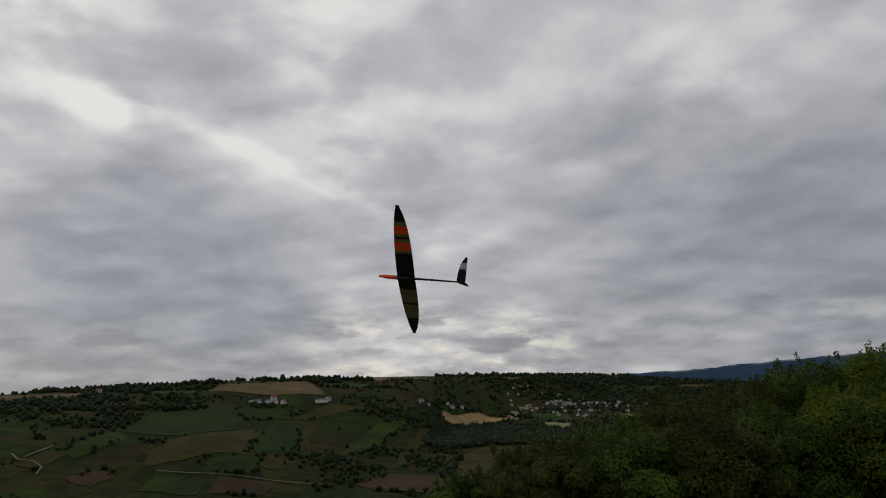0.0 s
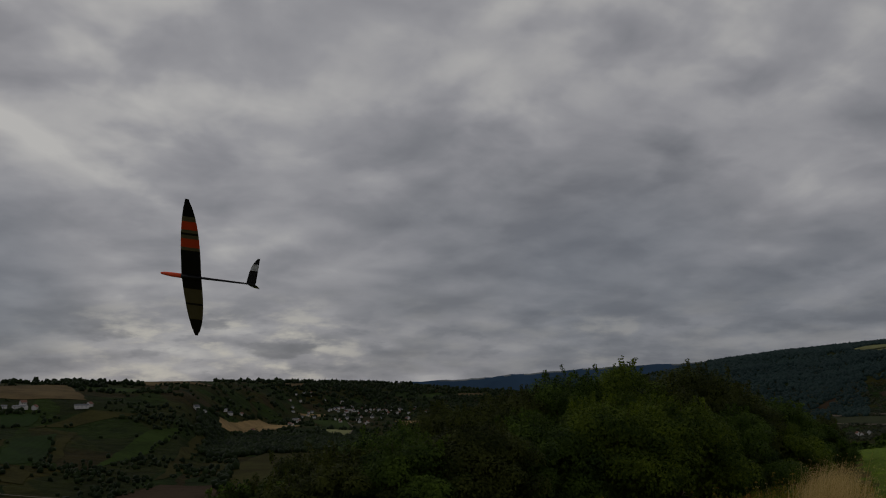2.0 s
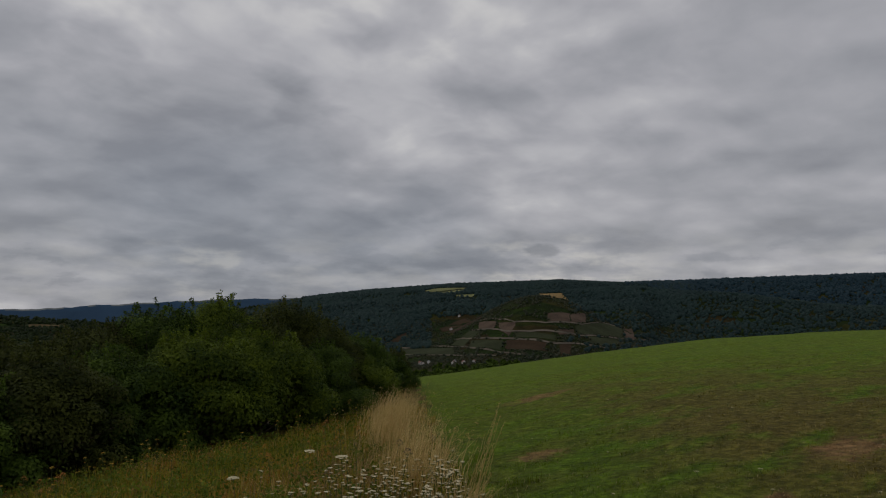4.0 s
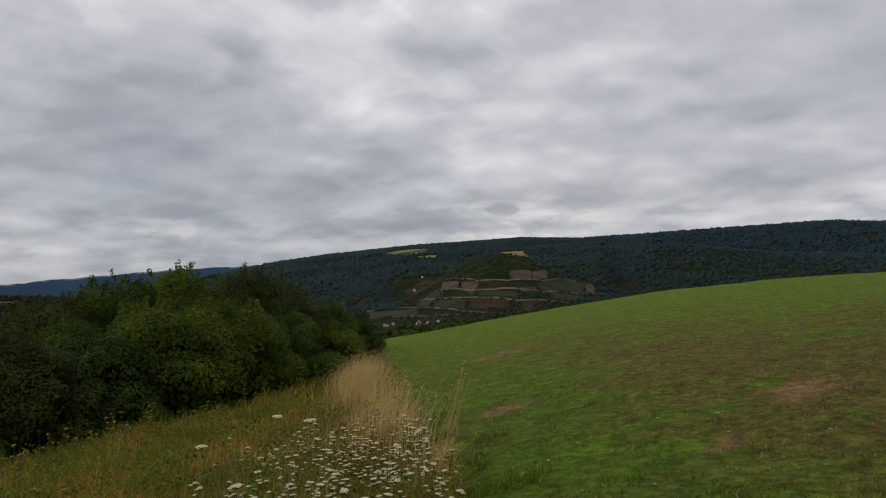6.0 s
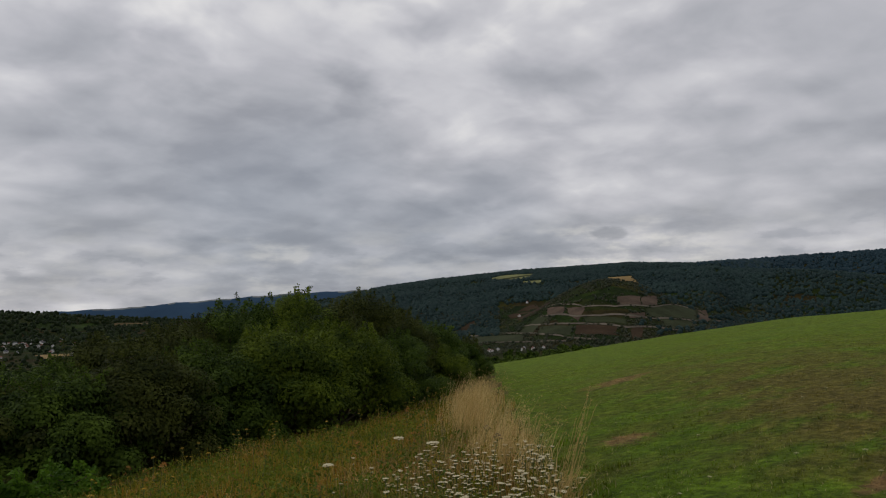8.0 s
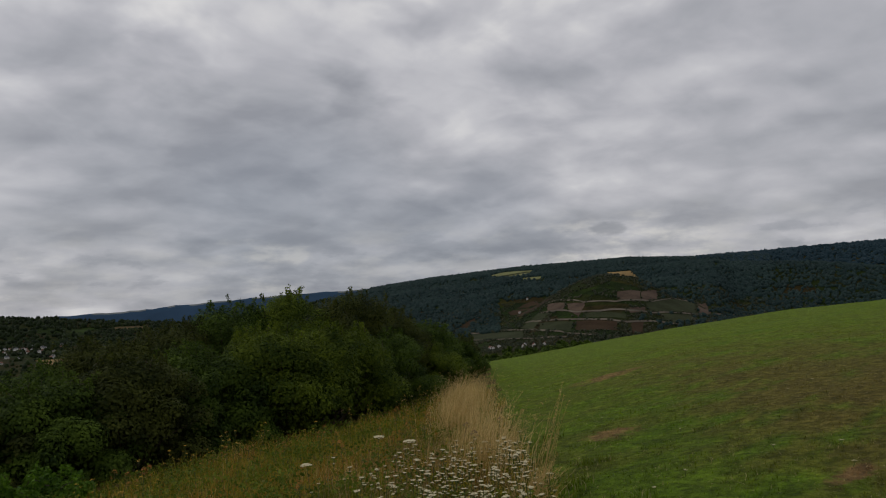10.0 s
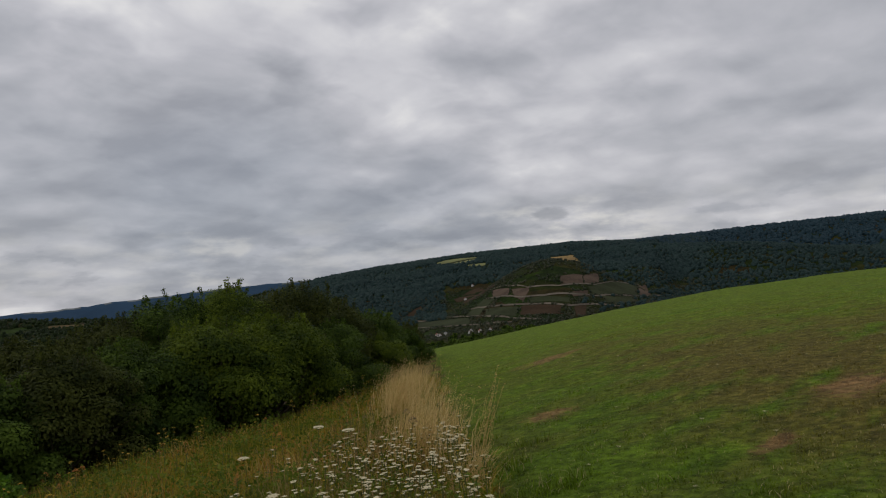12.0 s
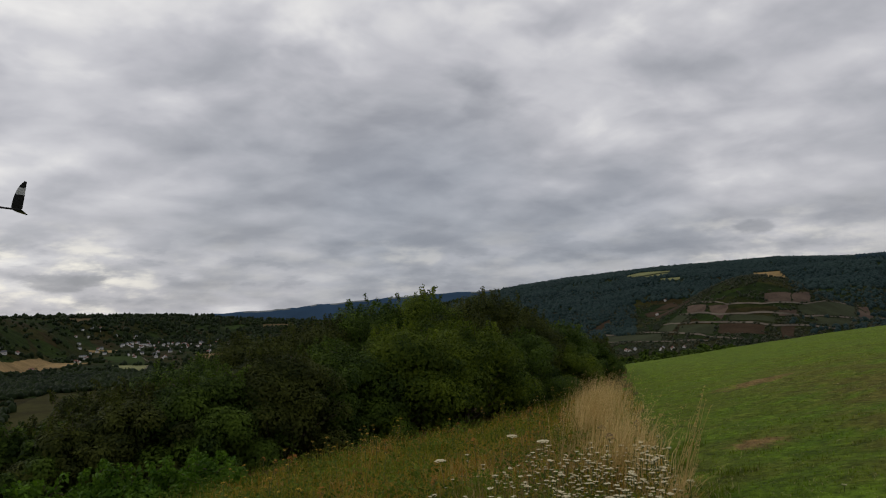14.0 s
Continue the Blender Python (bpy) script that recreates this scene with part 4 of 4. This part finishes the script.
# ---- wild strip beside the meadow ----
def blades(rng, x, y, low, high, width, lean=0.35, z0=None, wind=0.0):
    """Bent grass blades standing on the ground at x, y."""
    k = len(x)
    z = land_z(x, y) - 0.02 if z0 is None else z0
    base = np.stack([x, y, z], -1)
    h = ((low + (high - low) * rng.random(k)) * (0.85 + 0.25 * wave(x, y, 0.45, 6)))[:, None]
    az = rng.random(k) * 2 * np.pi
    d = np.stack([np.cos(az), np.sin(az), np.zeros(k)], -1)
    w = np.stack([-np.sin(az), np.cos(az), np.zeros(k)], -1) * (width * (0.6 + 0.8 * rng.random(k)))[:, None] / 2
    tilt = (lean * rng.random(k))[:, None]
    gust = np.array([0.7, -0.7, 0]) * wind
    upv = np.array([0, 0, 1.0])
    mid = base + upv * h * 0.55 + d * h * tilt * 0.3 + gust * h * 0.25
    tip = base + upv * h * (1 - 0.25 * tilt) + d * h * tilt + gust * h
    v = np.stack([base - w, base + w, mid + w * 0.8, mid - w * 0.8, tip], 1).reshape(-1, 3)
    f = np.arange(k) * 5
    return v, np.concatenate([np.stack([f, f + 1, f + 2], -1), np.stack([f, f + 2, f + 3], -1), np.stack([f + 3, f + 2, f + 4], -1)])


def scatter(rng, k, az0, az1, d0, d1, bias=1.0):
    a, d = np.radians(az0 + (az1 - az0) * rng.random(k)), d0 + (d1 - d0) * rng.random(k) ** bias
    return d * np.sin(a), d * np.cos(a)


def strip_place(rng, k, u0, u1, s0, s1):
    """Places along the edge of the meadow: u along it, s across it, minus towards the thicket."""
    u, s = u0 + (u1 - u0) * rng.random(k), s0 + (s1 - s0) * rng.random(k)
    return (u + s) / math.sqrt(2), (u - s) / math.sqrt(2)


rng = np.random.default_rng(21)
x, y = scatter(rng, 95000, 42, 90, 3.0, 30, 1.5)
soft = np.hypot(x, y) > 3.0 + 2.5 * rng.random(len(x))
x, y = x[soft], y[soft]
xr, yr = scatter(rng, 32000, 30, 250, 0.3, 9, 0.6)
x, y = np.concatenate([x, xr]), np.concatenate([y, yr])
edge = x - y > 0.75 + 0.35 * wave(x, y, 0.8)
x, y = x[edge], y[edge]
v, f = blades(rng, x, y, 0.025, 0.07, 0.009, 1.6)
tagged(mesh_object("meadow_grass", v, f, m_blade), "short mown meadow grass with dry stalks", "grass", kind="stuff")
x, y = scatter(rng, 60000, 42, 90, 3.2, 26, 1.4)
edge = (x - y > 0.9) & (wave(x, y, 0.42, 11) + 0.8 * wave(x, y, 2.1, 5) > 0.75)
v, f = blades(rng, x[edge], y[edge], 0.04, 0.10, 0.010, 1.5)
tagged(mesh_object("grass_tufts", v, f, m_blade), "longer tufts of green grass in the meadow", "grass", kind="stuff")
x, y = scatter(rng, 22000, 44, 62, 3.2, 13, 1.3)
edge = (x - y > 0.7) & (x - y < 2.4) & (wave(x, y, 0.5, 7) > 0.5 * (x - y - 0.9))
v, f = blades(rng, x[edge], y[edge], 0.07, 0.18, 0.010, 1.4)
tagged(mesh_object("edge_grass", v, f, m_blade), "lush green grass along the edge of the meadow", "grass", kind="stuff")

x, y = scatter(rng, 70000, -4, 53, 2.8, 22, 1.1)
xr, yr = scatter(rng, 22000, -150, 60, 0.5, 7, 0.6)
x, y = np.concatenate([x, xr]), np.concatenate([y, yr])
az = np.degrees(np.arctan2(x, y))
limit = np.interp(az, (-20, 8, 19, 28, 35, 40, 43, 46), (13, 13.5, 14, 16.5, 17.5, 21, 28, 30))
edge = (x - y < 0.75 + 0.35 * wave(x, y, 0.8)) & (np.hypot(x, y) < limit)
x, y = x[edge], y[edge]
v, f = blades(rng, x, y, 0.10, 0.46, 0.010, 1.3)
tagged(mesh_object("wild_grass", v, f, m_weed), "rough olive and brown grass on the unmown strip", "grass", kind="stuff")
pick = rng.random(len(x)) < 0.35
c = np.stack([x[pick], y[pick], land_z(x[pick], y[pick]) + 0.10 + 0.22 * rng.random(pick.sum())], -1)
c = c[(wave(c[:, 0], c[:, 1], 0.7, 3) > -0.1)]
v, f = leaves(rng, c, 0.10, 34000, 0.055)
tagged(mesh_object("wild_herbs", v, f, m_herb), "low leafy herbs among the rough grass", "wild plants", kind="stuff")

# thin brown stalks among the flowers
u = 3.8 + 8.0 * rng.random(5200)
s = -0.4 + 0.7 * rng.normal(size=5200)
x, y = (u + s) / math.sqrt(2), (u - s) / math.sqrt(2)
keep = s < 0.5
v, f = blades(rng, x[keep], y[keep], 0.25, 0.6, 0.006, 0.6)
tagged(mesh_object("brown_stalks", v, f, m_straw_brown), "thin brown stalks among the white flowers", "grass", kind="stuff")

# tall bleached grass: a thick sheaf near the end of the thicket, a thinner leaning drift before it
u = np.concatenate([12.5 + 7.5 * rng.random(2600), 7.6 + 5.6 * rng.random(1800)])
s = np.where(u > 12.5, -0.34 + 0.28 * rng.normal(size=4400), 0.10 + 0.30 * rng.normal(size=4400))
x, y = (u + s) / math.sqrt(2), (u - s) / math.sqrt(2)
keep = (s < 0.66) & (wave(x, y, 0.38, 1) + 0.30 * rng.normal(size=4400) > np.where(u > 12.5, -0.25, 0.1))
x, y = x[keep], y[keep]
v1, f1 = blades(rng, x, y, 0.5, 1.15, 0.0065, 0.42, None, 0.20)
v2, f2 = blades(rng, x[::2], y[::2], 0.25, 0.6, 0.008, 0.7, None, 0.15)
tops = v1.reshape(-1, 5, 3)[:, 4]
v3, f3 = leaves(rng, tops - np.array([0, 0, 0.05]), 0.03, 6500, 0.017)
tagged(mesh_object("dry_grass", *joined([(v1, f1), (v2, f2), (v3, f3)]), m_straw), "tall bleached dry grass with feathery seed heads", "grass", kind="stuff")
pick = rng.random(len(x)) < 0.5
v, f = blades(rng, x[pick] - 0.1, y[pick] + 0.1, 0.3, 0.8, 0.008, 0.6, None, 0.1)
tagged(mesh_object("olive_grass", v, f, m_weed), "olive green grass among the bleached stalks", "grass", kind="stuff")


def tall_tuft(x, y, high, k, seed):
    """A tuft of a few tall bent stalks with seed heads."""
    r = np.random.default_rng(seed)
    top = new("grass_tuft")
    z = ground_at(x, y)
    top.matrix_world = pose(x, y, z)
    for i in range(k):
        h = high * (0.55 + 0.45 * r.random()) if i else high
        e = (r.normal() * 0.07 + 0.24 * h, r.normal() * 0.07 - 0.24 * h, h)
        v, f = limb(r, (r.normal() * 0.05, r.normal() * 0.05, -0.03), e, 0.0028, 0.0014, 4, 6, 0.04)
        stalk = mesh_object("stalk", v, f, m_straw, top)
        c = np.array(e) * np.linspace(0.84, 1.0, 6)[:, None]
        tagged(mesh_object("seed_head", *leaves(r, c, 0.007, 18, 0.013), m_straw, stalk), kind="stuff")
    v, f = blades(r, r.normal(size=130) * 0.10, r.normal(size=130) * 0.10, 0.25, 0.65, 0.006, 0.6, np.full(130, -0.02), 0.2)
    mesh_object("leaf_tuft", v, f, m_straw, top)
    return tagged(top, "tall bent tuft of dry grass at the meadow edge", "grass")


tall_tuft(5.12, 4.48, 1.2, 13, 1)
tall_tuft(4.85, 4.25, 0.8, 10, 2)


def umbel_plant(name, high, head, florets, mat, seed, heads=1, dome=0.25):
    """A flowering plant: stem, side twigs, feathery leaves and flat flower heads."""
    r = np.random.default_rng(seed)
    top = new(name)
    lean = np.array([r.normal() * 0.05, r.normal() * 0.05, high])
    mesh_object("stem", *limb(r, (0, 0, -0.03), lean, 0.004, 0.0025, 5, 5, 0.06), m_stem, top)
    for k in range(heads):
        at = lean if k == 0 else lean * (0.72 + 0.2 * r.random()) + np.array([r.normal() * 0.06, r.normal() * 0.06, 0.03])
        size = head * (1 if k == 0 else 0.7)
        pieces = []
        for j in range(florets):
            q, a = math.sqrt((j + 0.5) / florets) * (0.85 + 0.3 * r.random()), j * 2.39996
            c = at + np.array([q * math.cos(a) * size / 2, q * math.sin(a) * size / 2, dome * size * (1 - q * q) * 0.5 + r.normal() * size * 0.015 + 0.01])
            rad = size * 0.12 * (0.7 + 0.6 * r.random())
            ang = np.arange(6) * math.pi / 3 + r.random()
            ring = np.stack([np.cos(ang) * rad, np.sin(ang) * rad, np.full(6, -rad * 0.2)], -1)
            v = np.concatenate([[c + (0, 0, rad * 0.2)], c + ring])
            f = np.array([[0, 1 + i, 1 + (i + 1) % 6] for i in range(6)])
            pieces.append((v, f))
        flower = mesh_object("flower_head", *joined(pieces), mat, top)
        spokes = [limb(r, at * 0.97, at + np.array([math.cos(a) * size * 0.38, math.sin(a) * size * 0.38, 0.004]), 0.0015, 0.001, 3, 2, 0) for a in np.arange(7) * 0.9]
        mesh_object("umbel_ray", *joined(spokes), m_stem, flower)
    if high < 0.2:
        return top
    c = np.array([lean * q for q in np.linspace(0.1, 0.75, 8)])
    mesh_object("foliage", *leaves(r, c, 0.05, 26, 0.035), m_weed, top)
    return top


def plant_at(ob, x, y, turn, tilt, scale, label, category, group):
    m = pose(x, y, ground_at(x, y), tilt, 0, turn) @ Matrix.Scale(scale, 4)
    ob.matrix_world = m
    return tagged(ob, label, category, group)


rng = np.random.default_rng(33)
yarrow = [umbel_plant("yarrow", 0.50 + 0.03 * k, 0.046 + 0.006 * (k % 3), 22, m_white, 40 + k, 2 + k % 3, 0.06) for k in range(5)]
spots = []
for k in range(270):
    if k < 205:
        u, s = 4.3 + 4.3 * rng.random() ** 0.9, -0.95 + 1.5 * rng.random() ** 0.8
        s = s - 0.35 * max(0, 5.2 - u) * rng.random()
    else:
        u, s = 4.0 + 4.5 * rng.random(), -1.7 + 1.9 * rng.random()
    spots.append(((u + s) / math.sqrt(2), (u - s) / math.sqrt(2)))
for k, (x, y) in enumerate(spots):
    ob = yarrow[k] if k < 5 else copy_thing(yarrow[k % 5], Matrix())
    plant_at(ob, x, y, float(rng.integers(0, 360)), float(rng.normal() * 6), 0.66 + 0.36 * rng.random(), "white-flowered yarrow in the wild strip", "wild flower", "white yarrow flowers")
for x, y in ((5.25, 4.35), (5.32, 4.30), (5.15, 4.40), (5.6, 4.7)):
    plant_at(copy_thing(yarrow[2], Matrix()), x, y, x * 300, 3, 0.6, "small white yarrow at the meadow edge", "wild flower", "white yarrow flowers")
daisy = umbel_plant("daisy", 0.045, 0.038, 9, m_white, 64, 1, 0.1)
for k in range(34):
    a, d = radians(52 + 30 * rng.random()), 6 + 16 * rng.random()
    plant_at(daisy if k == 0 else copy_thing(daisy, Matrix()), d * math.sin(a), d * math.cos(a), k * 40, float(rng.normal() * 8), 0.8 + 0.5 * rng.random(), "tiny white daisy in the mown meadow", "wild flower", "daisies")
carrot = umbel_plant("wild_carrot", 0.75, 0.12, 44, m_white, 60, 1, 0.2)
plant_at(carrot, 4.90, 5.81, 0, 0, 1.0, "tall white wild carrot flower above the grass", "wild flower", "wild carrot flowers")
for x, y, s in ((3.3, 4.75, 0.72), (4.2, 6.6, 0.85), (5.35, 7.0, 0.95)):
    plant_at(copy_thing(carrot, Matrix()), x, y, x * 70, 4, s, "white wild carrot flower above the grass", "wild flower", "wild carrot flowers")
gone = umbel_plant("seed_head_plant", 0.74, 0.085, 20, m_seed, 61, 1, 1.1)
for k, (x, y) in enumerate(((5.35, 5.45), (5.9, 6.2), (6.3, 6.0), (6.0, 6.9), (4.6, 5.6))):
    plant_at(gone if k == 0 else copy_thing(gone, Matrix()), x, y, k * 50, 5, 1.0 - 0.04 * k, "faded wild carrot with a brown seed head", "wild flower", "faded wild carrots")
ragwort = [umbel_plant("ragwort", 0.62 + 0.05 * k, 0.065, 14, m_yellow, 70 + k, 3, 0.5) for k in range(3)]
for k in range(46):
    az = 19 + 23 * rng.random() if k < 30 else 14 + 26 * rng.random()
    far = float(np.interp(az, (14, 19, 28, 35, 42), (12.5, 12.6, 15.0, 16.2, 20)))
    d = far - (0.2 + 1.2 * rng.random()) if k < 30 else far * (0.55 + 0.4 * rng.random())
    ob = ragwort[k] if k < 3 else copy_thing(ragwort[k % 3], Matrix())
    plant_at(ob, d * math.sin(radians(az)), d * math.cos(radians(az)), float(rng.integers(0, 360)), float(rng.normal() * 6), 0.6 + 0.4 * rng.random(), "yellow-flowered ragwort before the thicket", "wild flower", "yellow ragwort")
dock = [umbel_plant("dock", 0.50 + 0.08 * k, 0.075, 18, m_rust, 80 + k, 3, 1.4) for k in range(2)]
for k in range(34):
    if k < 18:
        az, d = 38.5 + 4.0 * rng.random(), 10.5 + 4.5 * rng.random()
    else:
        az, d = 16 + 26 * rng.random(), 7 + 6 * rng.random()
    ob = dock[k] if k < 2 else copy_thing(dock[k % 2], Matrix())
    plant_at(ob, d * math.sin(radians(az)), d * math.cos(radians(az)), float(rng.integers(0, 360)), float(rng.normal() * 6), 0.75 + 0.45 * rng.random(), "rust-coloured dock gone to seed in rough grass", "wild flower", "rusty dock plants")
